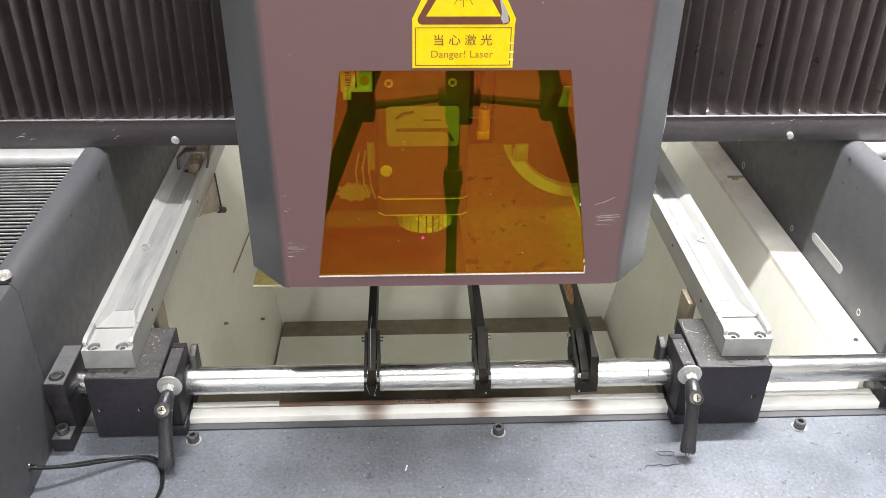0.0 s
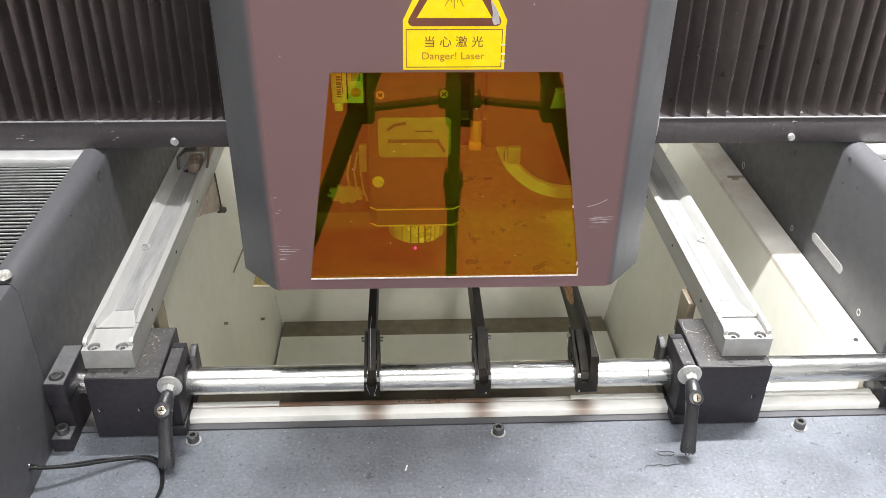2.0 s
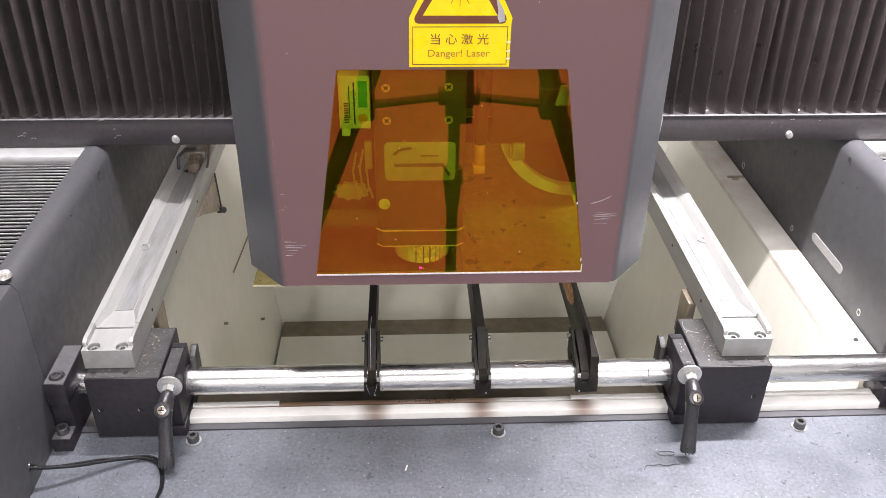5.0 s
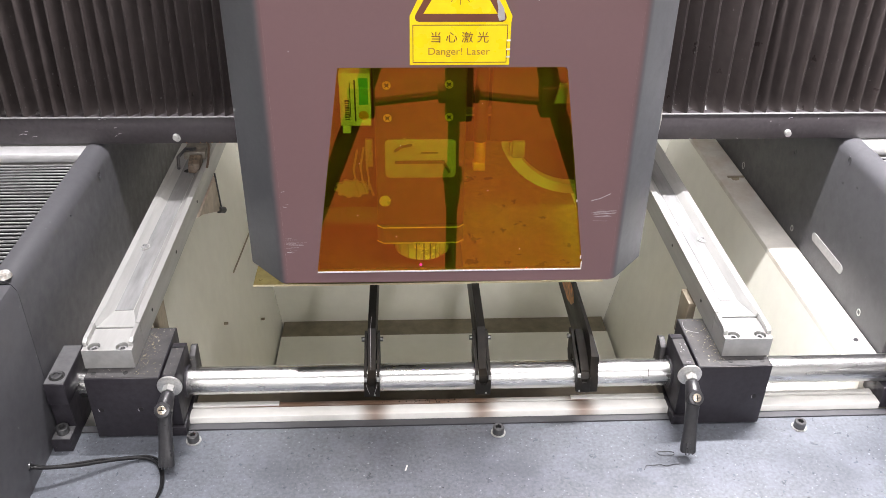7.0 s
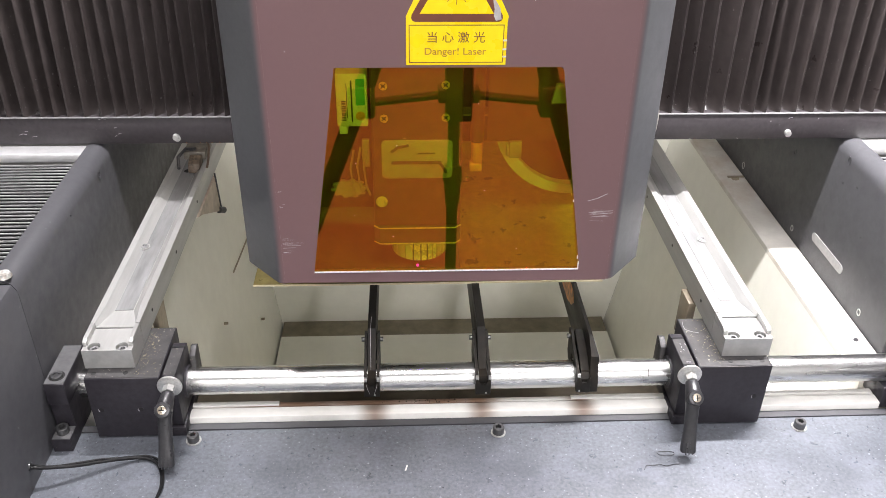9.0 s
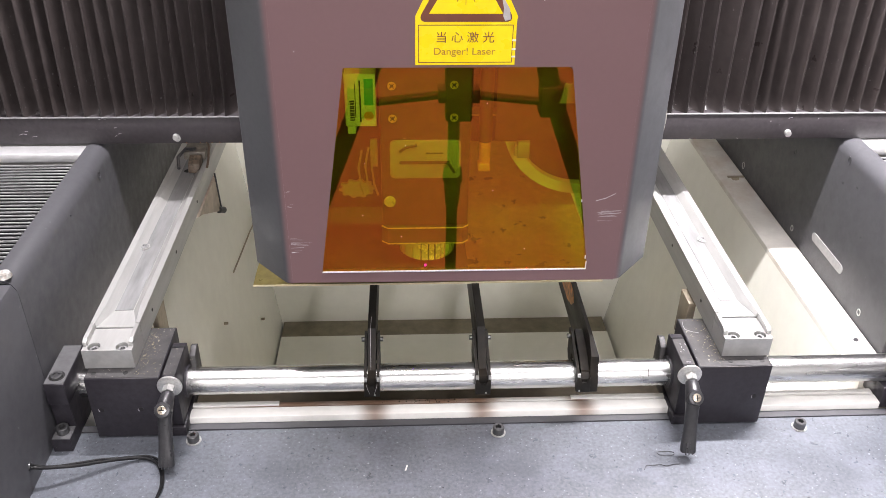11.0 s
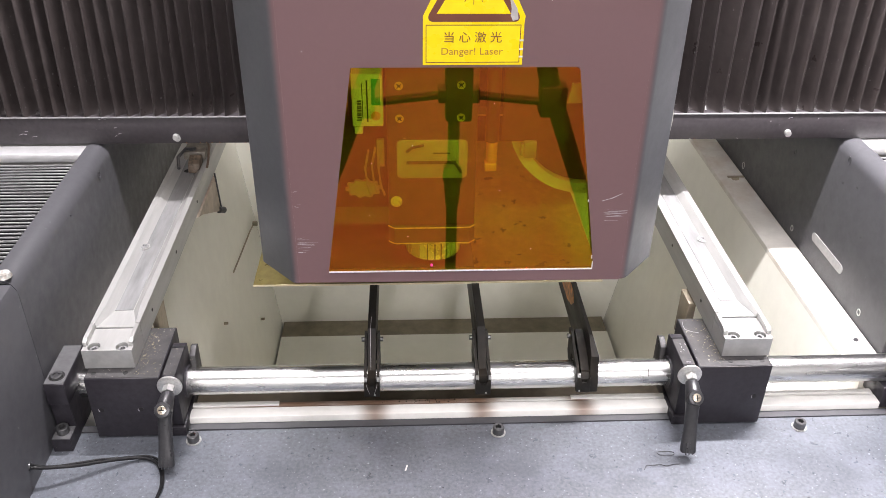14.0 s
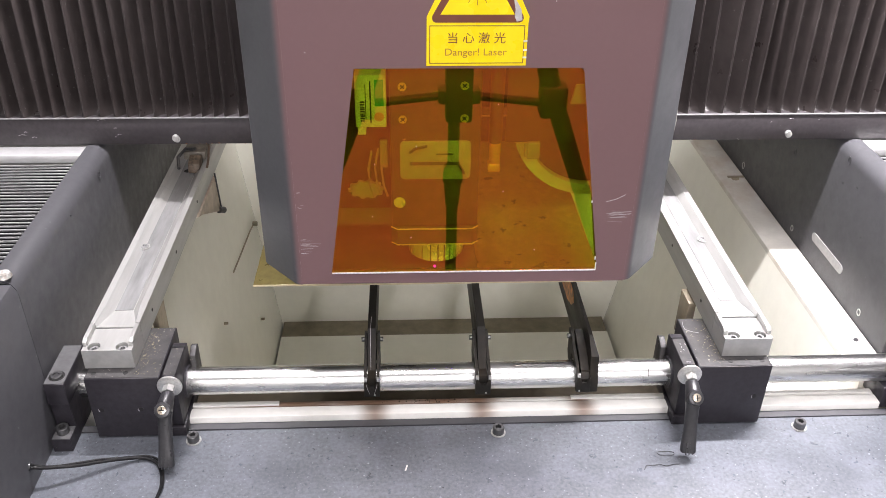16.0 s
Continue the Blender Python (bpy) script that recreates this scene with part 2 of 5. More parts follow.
# hopper below the rails
X0, X1, B0, B1, YB, ZF = -0.425, 0.682, -0.345, 0.559, 1.937, -0.6
thing("pit_floor", box(B0, B1, 1.031, YB - 0.074, ZF - 0.02, ZF + 0.004), PIT, "pale grey painted floor of the pit", "pit", kind="structure")
# darker brown than the rest of the pit floor
thing("pit_channel", box(B0, B1, YB - 0.0735, YB - 0.0005, ZF - 0.02, ZF), PIT_DARK, "brown channel along the pit floor", "pit", kind="structure")
thing("pit_wall_back", prism([(X0, 0.0), (X1, 0.0), (B1, ZF - 0.05), (B0, ZF - 0.05)], "y", YB, YB + 0.01), PIT, "pale grey painted back plate of the pit", "pit", kind="structure")
thing("pit_wall_left", prism([(X0, 0.0), (B0, ZF - 0.05), (B0 - 0.01, ZF - 0.05), (X0 - 0.01, 0.0)], "y", 1.031, YB - 0.001), PIT, "pale grey sloping side plate of the pit", "pit", kind="structure")
thing("pit_wall_right", prism([(X1, 0.0), (B1, ZF - 0.05), (B1 + 0.01, ZF - 0.05), (X1 + 0.01, 0.0)], "y", 1.031, YB - 0.001), PIT, "pale grey sloping side plate of the pit", "pit", kind="structure")
thing("pit_wall_front", box(X0, X1, 1.015, 1.025, ZF - 0.05, -0.052), PIT, "pale grey front plate of the pit", "pit", kind="structure")
thing("frame_beam", box(0.682, 0.741, 0.95, 2.4, -0.09, 0.01, 0.003), WHITE, "white painted box beam beside the pit, stains browned for reflected light", "machine frame", kind="structure")
thing("frame_beam", box(-0.484, -0.425, 0.95, 2.4, -0.09, 0.01, 0.003), WHITE, "white painted box beam beside the pit", "machine frame", kind="structure")


HOLE = material("dark_hole", (0.012, 0.012, 0.012), 0.7)
BOLT = material("dark_socket_screw", (0.12, 0.12, 0.122), 0.35, 0.7, 0.1, 200)
ZINC = material("zinc_washer", (0.62, 0.62, 0.6), 0.4, 0.7, 0.08, 200, 0.3, 60)
GREY_HOOD = material("blue_grey_satin_paint", (0.088, 0.09, 0.096), 0.34, 0.0, 0.03, 160, 0.08, 3, (0.1, 0.107, 0.12), 0.03, 900, rough_var=0.04)
RUST_SPOT = material("rusty_grime", (0.3, 0.13, 0.045), 0.7)
SCRATCH_AND_GLINT = material("bare_scratch_and_glint", (0.5, 0.48, 0.49), 0.5)
DUST_WHITE = material("dried_white_drip", (0.78, 0.77, 0.74), 0.6, 0, 0.1, 400)
PLEAT = material("black_pleat_fabric", (0.01, 0.01, 0.011), 0.5, 0, 0.1, 80)
PLASTIC = material("black_plastic_lever", (0.03, 0.03, 0.033), 0.35, 0, 0.1, 200, bump=0.1, bump_scale=1500)


def ring_plate(centre, r_out, r_in, h, seg=24):
    """A flat washer lying on its face, centre at its lower middle."""
    bm = bmesh.new()
    loops = []
    for r, z in ((r_in, 0), (r_out, 0), (r_out, h), (r_in, h)):
        loops.append([bm.verts.new((centre[0] + r * math.cos(2 * math.pi * i / seg), centre[1] + r * math.sin(2 * math.pi * i / seg), centre[2] + z)) for i in range(seg)])
    for a, b in zip(loops, loops[1:] + loops[:1]):
        for i in range(seg):
            j = (i + 1) % seg
            bm.faces.new((a[i], a[j], b[j], b[i]))
    bmesh.ops.recalc_face_normals(bm, faces=bm.faces[:])
    return bm


def socket_head(r, h, depth=0.004):
    """A cap screw head standing on z = 0 with a hexagon recess in its top."""
    bm = bmesh.new()
    seg = 24
    hexr = r * 0.55

    def hex_at(a):
        a6 = (a + math.pi / 6) % (math.pi / 3) - math.pi / 6
        return hexr * math.cos(math.pi / 6) / math.cos(a6)

    ang = [2 * math.pi * i / seg for i in range(seg)]
    loops = [[bm.verts.new((r * math.cos(a), r * math.sin(a), 0)) for a in ang],
             [bm.verts.new((r * math.cos(a), r * math.sin(a), h - r * 0.12)) for a in ang],
             [bm.verts.new((r * 0.9 * math.cos(a), r * 0.9 * math.sin(a), h)) for a in ang],
             [bm.verts.new((hex_at(a) * math.cos(a), hex_at(a) * math.sin(a), h)) for a in ang],
             [bm.verts.new((hex_at(a) * math.cos(a), hex_at(a) * math.sin(a), h - depth)) for a in ang]]
    for a, b in zip(loops, loops[1:]):
        for i in range(seg):
            j = (i + 1) % seg
            bm.faces.new((a[i], a[j], b[j], b[i]))
    bm.faces.new(loops[-1])
    bm.faces.new(loops[0][::-1])
    bmesh.ops.recalc_face_normals(bm, faces=bm.faces[:])
    return bm


def at(ob, m):
    ob.matrix_local = m
    return ob


def stroke(points, r, mat, parent, name="scratch", label=""):
    return part(name, tube(points, r, 5), mat, parent, label)


# ---- side covers ----
def side_cover(s, x, label):
    ob = base("side_cover", label, "machine cover", "side covers")
    prof = [(x, -0.045), (x, 0.232), (x + s * 0.0015, 0.24), (x + s * 0.006, 0.247), (x + s * 0.0125, 0.2525), (x + s * 0.02, 0.2545), (x + s * 0.03, 0.2545),
            (x + s * 0.03, 0.2515), (x + s * 0.02, 0.2515), (x + s * 0.013, 0.249), (x + s * 0.008, 0.244), (x + s * 0.004, 0.238), (x + s * 0.003, 0.232), (x + s * 0.003, -0.045)]
    part("sheet", prism(prof, "y", 0.892, 2.4), PANEL, ob)
    # nearer sheet with its own edge
    near = [(x - s * 0.0015, -0.04), (x - s * 0.0015, 0.238), (x + s * 0.004, 0.248), (x + s * 0.06, 0.252), (x + s * 0.06, 0.248), (x + s * 0.006, 0.244), (x + s * 0.0025, 0.236), (x + s * 0.0025, -0.04)]
    part("near_sheet", prism(near, "y", 0.61, 0.8885), PANEL, ob)
    return ob


cover_l = side_cover(-1, -0.485, "dark grey painted sheet side cover with a rusty corner screw")
cover_r = side_cover(1, 0.742, "dark grey painted sheet side cover with a slot and small holes")


def wall_hole(parent, x, y, z, s, r=0.004, tall=1.0):
    rim = part("hole", ring_plate((0, 0, 0), r * 1.35, r, 0.0008, 16), ZINC if tall < 0 else PANEL, parent)
    at(rim, Matrix.Translation((x - s * 0.0002, y, z)) @ Euler((0, -s * math.pi / 2, 0)).to_matrix().to_4x4() @ Matrix.Diagonal((abs(tall), 1, 1, 1)))
    core = part("hole_core", cyl((0, 0, 0), (0, 0, 0.0005 if tall > 0 else 0.0014), r * (1.02 if tall > 0 else 0.8), seg=16), HOLE if tall > 0 else ZINC, parent)
    at(core, rim.matrix_local.copy())


wall_hole(cover_l, -0.485, 1.2255, 0.2288, -1, 0.0035, 1.7)
wall_hole(cover_l, -0.485, 1.09, 0.232, -1, 0.0012)
for y, z, r, k in ((1.2445, 0.2324, 0.0035, 1.7), (1.3692, 0.0282, 0.0038, -1.2), (1.0925, 0.0315, 0.004, -1.2), (1.6397, 0.0276, 0.005, -1.2), (1.43, 0.16, 0.003, 1.4),
                   (1.2, 0.205, 0.0015, 1), (1.245, 0.19, 0.0015, 1), (1.15, 0.14, 0.0012, 1)):
    wall_hole(cover_r, 0.742, y, z, 1, r, k)
# long slot with a bright lip
slot_line = [(1.231 + math.copysign(0.052, math.cos(a)) + 0.0085 * math.cos(a), 0.060 + 0.0085 * math.sin(a)) for a in [math.pi / 12 * (k + 0.5) for k in range(24)]]
part("slot", prism(slot_line, "x", 0.7404, 0.7418), material("pale_slot_cover", (0.42, 0.42, 0.42), 0.5, 0.2, 0.05, 100), cover_r, "pale strip closing the slot")
# corner screw with rust
screw = part("corner_screw", cyl((-0.4995, 0.899, 0.2545), (-0.4995, 0.899, 0.260), 0.0095, 0.0075, 20), material("rusty_screw", (0.72, 0.7, 0.66), 0.35, 0.6, 0.2, 300, 0.8, 120, (0.2, 0.1, 0.04)), cover_l, "rusty pale screw head")

SKIN = material("grey_pleat_edge", (0.34, 0.34, 0.34), 0.45, 0.3, 0.08, 80)


def pleated_cover(x0, x1):
    ob = base("way_cover", "black pleated way cover with pale pleat edges", "way cover", "way covers")
    bm = bmesh.new()
    rows = []
    k = 45
    for i in range(k * 2 + 1):
        y = 0.7952 + i * 0.00506
        z = 0.236 if i % 2 else 0.2
        rows.append([bm.verts.new((x, y, z)) for x in (x0, x1)])
    for a, b in zip(rows, rows[1:]):
        bm.faces.new((a[0], a[1], b[1], b[0]))
    part("pleats", bm, PLEAT, ob)
    for i in range(k):
        part("pleat_edge", box(x0, x1, 0.79935 + i * 0.01012, 0.80145 + i * 0.01012, 0.2352, 0.2372), SKIN, ob)
    return ob


pleated_cover(-0.95, -0.4895)
pleated_cover(0.7465, 1.2)


# ---- gantry ----
def gantry():
    ob = base("gantry", "dark grey gantry beam with black pleated rubber covers", "machine gantry")
    part("beam", box(-0.95, 1.2, 1.285, 1.34, 0.2546, 0.300, 0.002), BEAM, ob)
    part("top_strip", box(-0.95, 1.2, 1.2838, 1.2885, 0.3003, 0.3012), material("worn_strip", (0.24, 0.24, 0.24), 0.5, 0.4, 0.1, 200), ob, "bright worn metal strip")
    rng = random.Random(4)
    # ridge lines with their small leans, as the folds have settled
    left = [-0.95 + 0.0258 * k for k in range(12)] + [-0.6392, -0.6136, -0.5852, -0.5640, -0.5433, -0.5170, -0.4906, -0.4664, -0.4467, -0.4269, -0.4044, -0.3846, -0.3656, -0.3448, -0.3276, -0.3086, -0.2914] + [-0.268 + 0.023 * k for k in range(14)]
    right = [0.218 + 0.0268 * k for k in range(8)] + [0.4195, 0.4462, 0.4729, 0.5007, 0.5323, 0.5611, 0.5851, 0.6063, 0.6304, 0.6574, 0.6874, 0.7156, 0.7398, 0.7648, 0.7905, 0.8165] + [0.843 + 0.0262 * k for k in range(14)]
    fold = ((0.0, 1.3005), (0.05, 1.2975), (0.13, 1.299), (0.24, 1.307), (0.42, 1.318), (0.66, 1.327), (0.86, 1.3315), (0.95, 1.329))
    for ridges, way in ((left, 1), (right, -1)):
        bm = bmesh.new()
        cols = []
        line = [x * 0.9938 for x in ridges] if way > 0 else [-x * 0.9938 for x in reversed(ridges)]
        for xa, xb in zip(line, line[1:]):
            p = xb - xa
            lean = rng.uniform(-0.001, 0.006)
            for fx, fy in fold:
                cols.append([bm.verts.new((way * (xa + fx * p + lean * w), 1.2894 + (fy - 1.2975) * v, z)) for z, w, v in ((0.2995, 0, 0.45), (0.306, 0.03, 0.7), (0.325, 0.13, 0.85), (0.49, 1.0, 0.85), (1.0, 1.6, 0.85))])
        for a, b in zip(cols, cols[1:]):
            for i in range(4):
                bm.faces.new((a[i], b[i], b[i + 1], a[i + 1]))
        bmesh.ops.recalc_face_normals(bm, faces=bm.faces[:])
        part("bellows", bm, BELLOWS, ob, "black pleated rubber bellows")
    for x in (-0.371, 0.6436):
        part("bolt", cyl((x, 1.2849, 0.267), (x, 1.279, 0.267), 0.0056, 0.0045, 16), ZINC, ob, "bright dome bolt")
        part("washer", cyl((x + 0.0015, 1.2849, 0.2645), (x + 0.0015, 1.2828, 0.2645), 0.0056, seg=16), ZINC, ob)
    for x0, x1 in ((-0.95, -0.5155), (0.7725, 1.2)):
        part("end_strip", box(x0, x1, 1.252, 1.2845, 0.2375, 0.2535, 0.003), ALU, ob, "pale aluminium end strip of the way cover")
    for x, z, l in ((-0.62, 0.272, 0.012), (-0.60, 0.268, 0.008), (-0.467, 0.283, 0.004), (-0.463, 0.272, 0.006), (-0.468, 0.268, 0.003), (-0.49, 0.2975, 0.012), (0.64, 0.292, 0.008), (0.61, 0.286, 0.002), (0.69, 0.29, 0.002), (-0.61, 0.277, 0.005)):
        stroke([(x, 1.2848, z), (x + l * 0.5, 1.2846, z + 0.002), (x + l, 1.2848, z + 0.0008)], 0.00025, SCRATCH_AND_GLINT, ob, "paint_chip")
    for i in range(16):
        x = rng.choice((rng.uniform(0.45, 0.62), rng.uniform(-0.36, -0.26)))
        part("grime_speck", cyl((x, 1.2849, 0.2553 + abs(rng.gauss(0, 0.0015))), (x + rng.uniform(0.0005, 0.003), 1.2847, 0.2555), 0.0003, seg=5), RUST_SPOT if x < 0 or i % 3 else DUST_WHITE, ob)
    return ob


gantry_ob = gantry()


# ---- hood ----
INNER = material("dull_brown_housing", (0.086, 0.07, 0.052), 0.45, 0.2, 0.08, 60, 0.3, 12)


def pane_material():
    m = bpy.data.materials.new("amber_laser_window")
    m.use_nodes = True
    t = m.node_tree
    n, l = t.nodes, t.links
    n.remove(n["Principled BSDF"])
    gloss, clear, add = n.new("ShaderNodeBsdfGlossy"), n.new("ShaderNodeBsdfTransparent"), n.new("ShaderNodeAddShader")
    gloss.inputs["Color"].default_value = (0.29, 0.046, 0.013, 1)
    gloss.inputs["Roughness"].default_value = 0.015
    clear.inputs["Color"].default_value = (0.56, 0.72, 0.15, 1)
    l.new(gloss.outputs[0], add.inputs[0])
    l.new(clear.outputs[0], add.inputs[1])
    l.new(add.outputs[0], n["Material Output"].inputs["Surface"])
    return m


def text_mesh(body, size, extrude=0.0001):
    cu = bpy.data.curves.new("lettering", "FONT")
    cu.body, cu.size, cu.extrude, cu.align_x = body, size, extrude, "CENTER"
    ob = bpy.data.objects.new("lettering", cu)
    scene.collection.objects.link(ob)
    dg = bpy.context.evaluated_depsgraph_get()
    me = bpy.data.meshes.new_from_object(ob.evaluated_get(dg))
    bpy.data.objects.remove(ob)
    bm = bmesh.new()
    bm.from_mesh(me)
    xs = [v.co.x for v in bm.verts]
    return bm, (max(xs) - min(xs)) if xs else 0


def lettering(body, size, width, x, y, z, mat, parent, name):
    bm, w = text_mesh(body, size)
    k = width / w if w else 1
    mid = (max(v.co.x for v in bm.verts) + min(v.co.x for v in bm.verts)) / 2 if w else 0
    for v in bm.verts:
        v.co = Vector((x + (v.co.x - mid) * k, y - v.co.z, z + v.co.y))
    return part(name, bm, mat, parent)


HOOD_X, HOOD_Y, HOOD_Z = 0.0605, 0.917, 0.2185


def paint_fade(paint, over, x0, x1):
    """One paint that fades into another between two distances from the middle."""
    m = paint.copy()
    m.name = "oversprayed_grey_paint"
    n, l = m.node_tree.nodes, m.node_tree.links
    bsdf = n["Principled BSDF"]
    was = bsdf.inputs["Base Color"].links[0].from_socket
    tc, sep, side, fade, mix = n.new("ShaderNodeTexCoord"), n.new("ShaderNodeSeparateXYZ"), n.new("ShaderNodeMath"), n.new("ShaderNodeMapRange"), n.new("ShaderNodeMix")
    l.new(tc.outputs["Object"], sep.inputs[0])
    side.operation = "ABSOLUTE"
    l.new(sep.outputs[0], side.inputs[0])
    fade.interpolation_type = "SMOOTHSTEP"
    fade.inputs[1].default_value, fade.inputs[2].default_value, fade.inputs[3].default_value, fade.inputs[4].default_value = x0, x1, 1.0, 0.0
    l.new(side.outputs[0], fade.inputs[0])
    mix.data_type = "RGBA"
    mix.inputs[7].default_value = (*over, 1)
    l.new(fade.outputs[0], mix.inputs[0])
    l.new(was, mix.inputs[6])
    l.new(mix.outputs[2], bsdf.inputs["Base Color"])
    return m


def hood():
    corner_paint = paint_fade(GREY_HOOD, (0.172, 0.099, 0.102), 0.212, 0.222)
    ob = base("laser_hood", "mauve-brown painted laser head hood with an amber window", "laser hood", at=(HOOD_X, HOOD_Y, HOOD_Z))
    w, c, h = 0.212, 0.0555, 0.62
    wx0, wx1, wz0, wx2, wx3, wz1 = -0.172, 0.1728, 0.0195, -0.132, 0.1303, 0.294
    bm = bmesh.new()
    out = [(-w, 0.001), (w, -0.001), (w, h), (-w, h)]
    inn = [(wx0, wz0), (wx1, wz0), (wx3, wz1), (wx2, wz1)]
    for y, flip in ((0.0, False), (0.003, True)):
        o = [bm.verts.new((x, y, z)) for x, z in out]
        n = [bm.verts.new((x, y, z)) for x, z in inn]
        for i in range(4):
            q = (o[i], o[(i + 1) % 4], n[(i + 1) % 4], n[i])
            bm.faces.new(q[::-1] if flip else q)
        if not flip:
            o0, n0 = o, n
        else:
            for i in range(4):
                j = (i + 1) % 4
                bm.faces.new((o0[j], o0[i], o[i], o[j]))
                bm.faces.new((n0[i], n0[j], n[j], n[i]))
    bmesh.ops.recalc_face_normals(bm, faces=bm.faces[:])
    part("front_panel", bm, HOOD, ob)
    for s in (-1, 1):
        bend = [(s * (w + 0.00005), 0.0), (s * (w + 0.003), 0.0003), (s * (w + 0.006), 0.0012), (s * (w + 0.009), 0.003), (s * (w + 0.0115), 0.0055), (s * (w + c - 0.002), c - 0.002), (s * (w + c - 0.0005), c + 0.001), (s * (w + c), c + 0.004),
                (s * (w + c - 0.003), c + 0.004), (s * (w + c - 0.004), c), (s * (w + 0.0003), 0.0036)]
        part("corner_panel", prism(bend, "z", 0.0, h), corner_paint, ob, "blue-grey painted corner panel")
        part("side_panel", box(*sorted((s * (w + c), s * (w + c - 0.003))), c + 0.0045, 0.36, 0, h), GREY_HOOD, ob)
    part("back_panel", box(-w - c + 0.004, w + c - 0.004, 0.352, 0.36, 0.1, h), BLACK, ob)
    # dark lip and shelf added to hide the lit pit and sheet beyond
    part("rear_lip", box(-w - c + 0.004, 0.02, 0.352, 0.36, 0.0, 0.072), INNER, ob)
    part("bottom_shelf", box(-w, 0.02, 0.03, 0.351, 0.0, 0.003), INNER, ob)
    # unseen lid added to keep ceiling light off the brass sheet
    part("roof", box(-w, w, 0.13, 0.35, h - 0.004, h), GREY_HOOD, ob)
    part("inner_wall", box(-w - c + 0.004, 0.02, 0.15, 0.153, 0.03, h), INNER, ob)
    # window
    e = 0.0006
    pane = part("window_pane", prism([(wx0 - e, wz0 - e), (wx1 + e, wz0 - e), (wx1 + e + 0.0005, wz0 + 0.004), (wx3 + e, wz1 - 0.003), (wx3 + e - 0.004, wz1 + e), (wx2 - e + 0.003, wz1 + e), (wx2 - e, wz1)], "y", -0.0011, -0.0006), pane_material(), ob, "amber laser safety window")
    pane.visible_shadow = False
    part("pane_edge", box(wx0 - e, wx1 + e, -0.0016, -0.0002, wz0 - e - 0.0024, wz0 - e - 0.0001, 0.0005), DUST_WHITE, pane, "chipped white lower edge of the window")
    for z, k in ((0.024, 0.005), (0.036, 0.0025), (0.12, 0.0015)):
        xr = wx1 + e - (z - wz0) * 0.155
        part("edge_chip", box(xr - 0.0008, xr + 0.0006, -0.002, -0.0002, z - k, z + k, 0.0004), DUST_WHITE, pane, "white chip on the window edge")
    # warning sign
    SX = 0.0065
    SIGN_T = material("faded_sign_ink", (0.36, 0.17, 0.03), 0.4, 0.0, 0.05, 60)
    y = -0.0012
    sg = part("warning_sign", prism([(SX - 0.0568, 0.2977), (SX + 0.0562, 0.2977), (SX + 0.0563, 0.3465), (SX + 0.0572, 0.3535), (SX + 0.0125, 0.4445), (SX, 0.4505), (SX - 0.0125, 0.4445), (SX - 0.0565, 0.3535), (SX - 0.0565, 0.3465)], "y", -0.0009, -0.0002), SIGN_Y, ob, "yellow laser warning sign sticker, corner peeling")
    part("sign_triangle", prism([(SX - 0.0465, 0.3472), (SX + 0.0465, 0.3472), (SX + 0.0495, 0.3486), (SX + 0.0508, 0.3515), (SX + 0.0502, 0.355), (SX + 0.006, 0.4337), (SX, 0.4367), (SX - 0.006, 0.4337), (SX - 0.0502, 0.355), (SX - 0.0508, 0.3515), (SX - 0.0495, 0.3486)], "y", -0.0012, -0.00095), SIGN_B, sg)
    part("sign_inner", prism([(SX - 0.0415, 0.3562), (SX + 0.0405, 0.3562), (SX + 0.002, 0.4212), (SX - 0.002, 0.4212)], "y", -0.0015, -0.00125), SIGN_Y, sg)
    for k in range(-6, 7):
        a = math.radians(180 / 12 * k - 90)
        r1 = 0.014 if k % 2 else 0.020
        cx, cz = SX - 0.001, 0.3865
        bm2 = tube([(cx + 0.004 * math.cos(a), -0.0016, cz + 0.004 * math.sin(a)), (cx + r1 * math.cos(a), -0.0016, cz + r1 * math.sin(a))], 0.00035, 4)
        part("sign_ray", bm2, SIGN_B, sg)
    for x0, x1, z0, z1 in ((-0.0535, 0.053, 0.3004, 0.3013), (-0.0535, 0.053, 0.3431, 0.344), (-0.0535, -0.0526, 0.3014, 0.343), (0.0521, 0.053, 0.3014, 0.343)):
        part("sign_border", box(SX + x0, SX + x1, -0.0012, -0.00095, z0, z1), SIGN_B, sg)
    lettering("当 心 激 光", 0.0135, 0.0645, SX - 0.0005, y, 0.3248, SIGN_B, sg, "sign_lettering")
    lettering("Danger! Laser", 0.0117, 0.0695, SX - 0.001, y, 0.3098, SIGN_T, sg, "sign_lettering")
    curl = material("grey_peeled_backing", (0.45, 0.42, 0.42), 0.3)
    part("peeled_corner", prism([(SX + 0.043, 0.3484), (SX + 0.0492, 0.3502), (SX + 0.0475, 0.362), (SX + 0.0375, 0.379), (SX + 0.041, 0.362), (SX + 0.0405, 0.354)], "y", -0.0021, -0.0017), curl, sg, "curled grey corner of the sticker")
    for z in (0.3252, 0.3149, 0.3064):
        part("torn_edge", box(SX + 0.052, SX + 0.0564, -0.0015, -0.00125, z, z + 0.002, 0.0001), DUST_WHITE, sg, "torn white sticker edge")
    # scratches on the paint
    rng = random.Random(11)
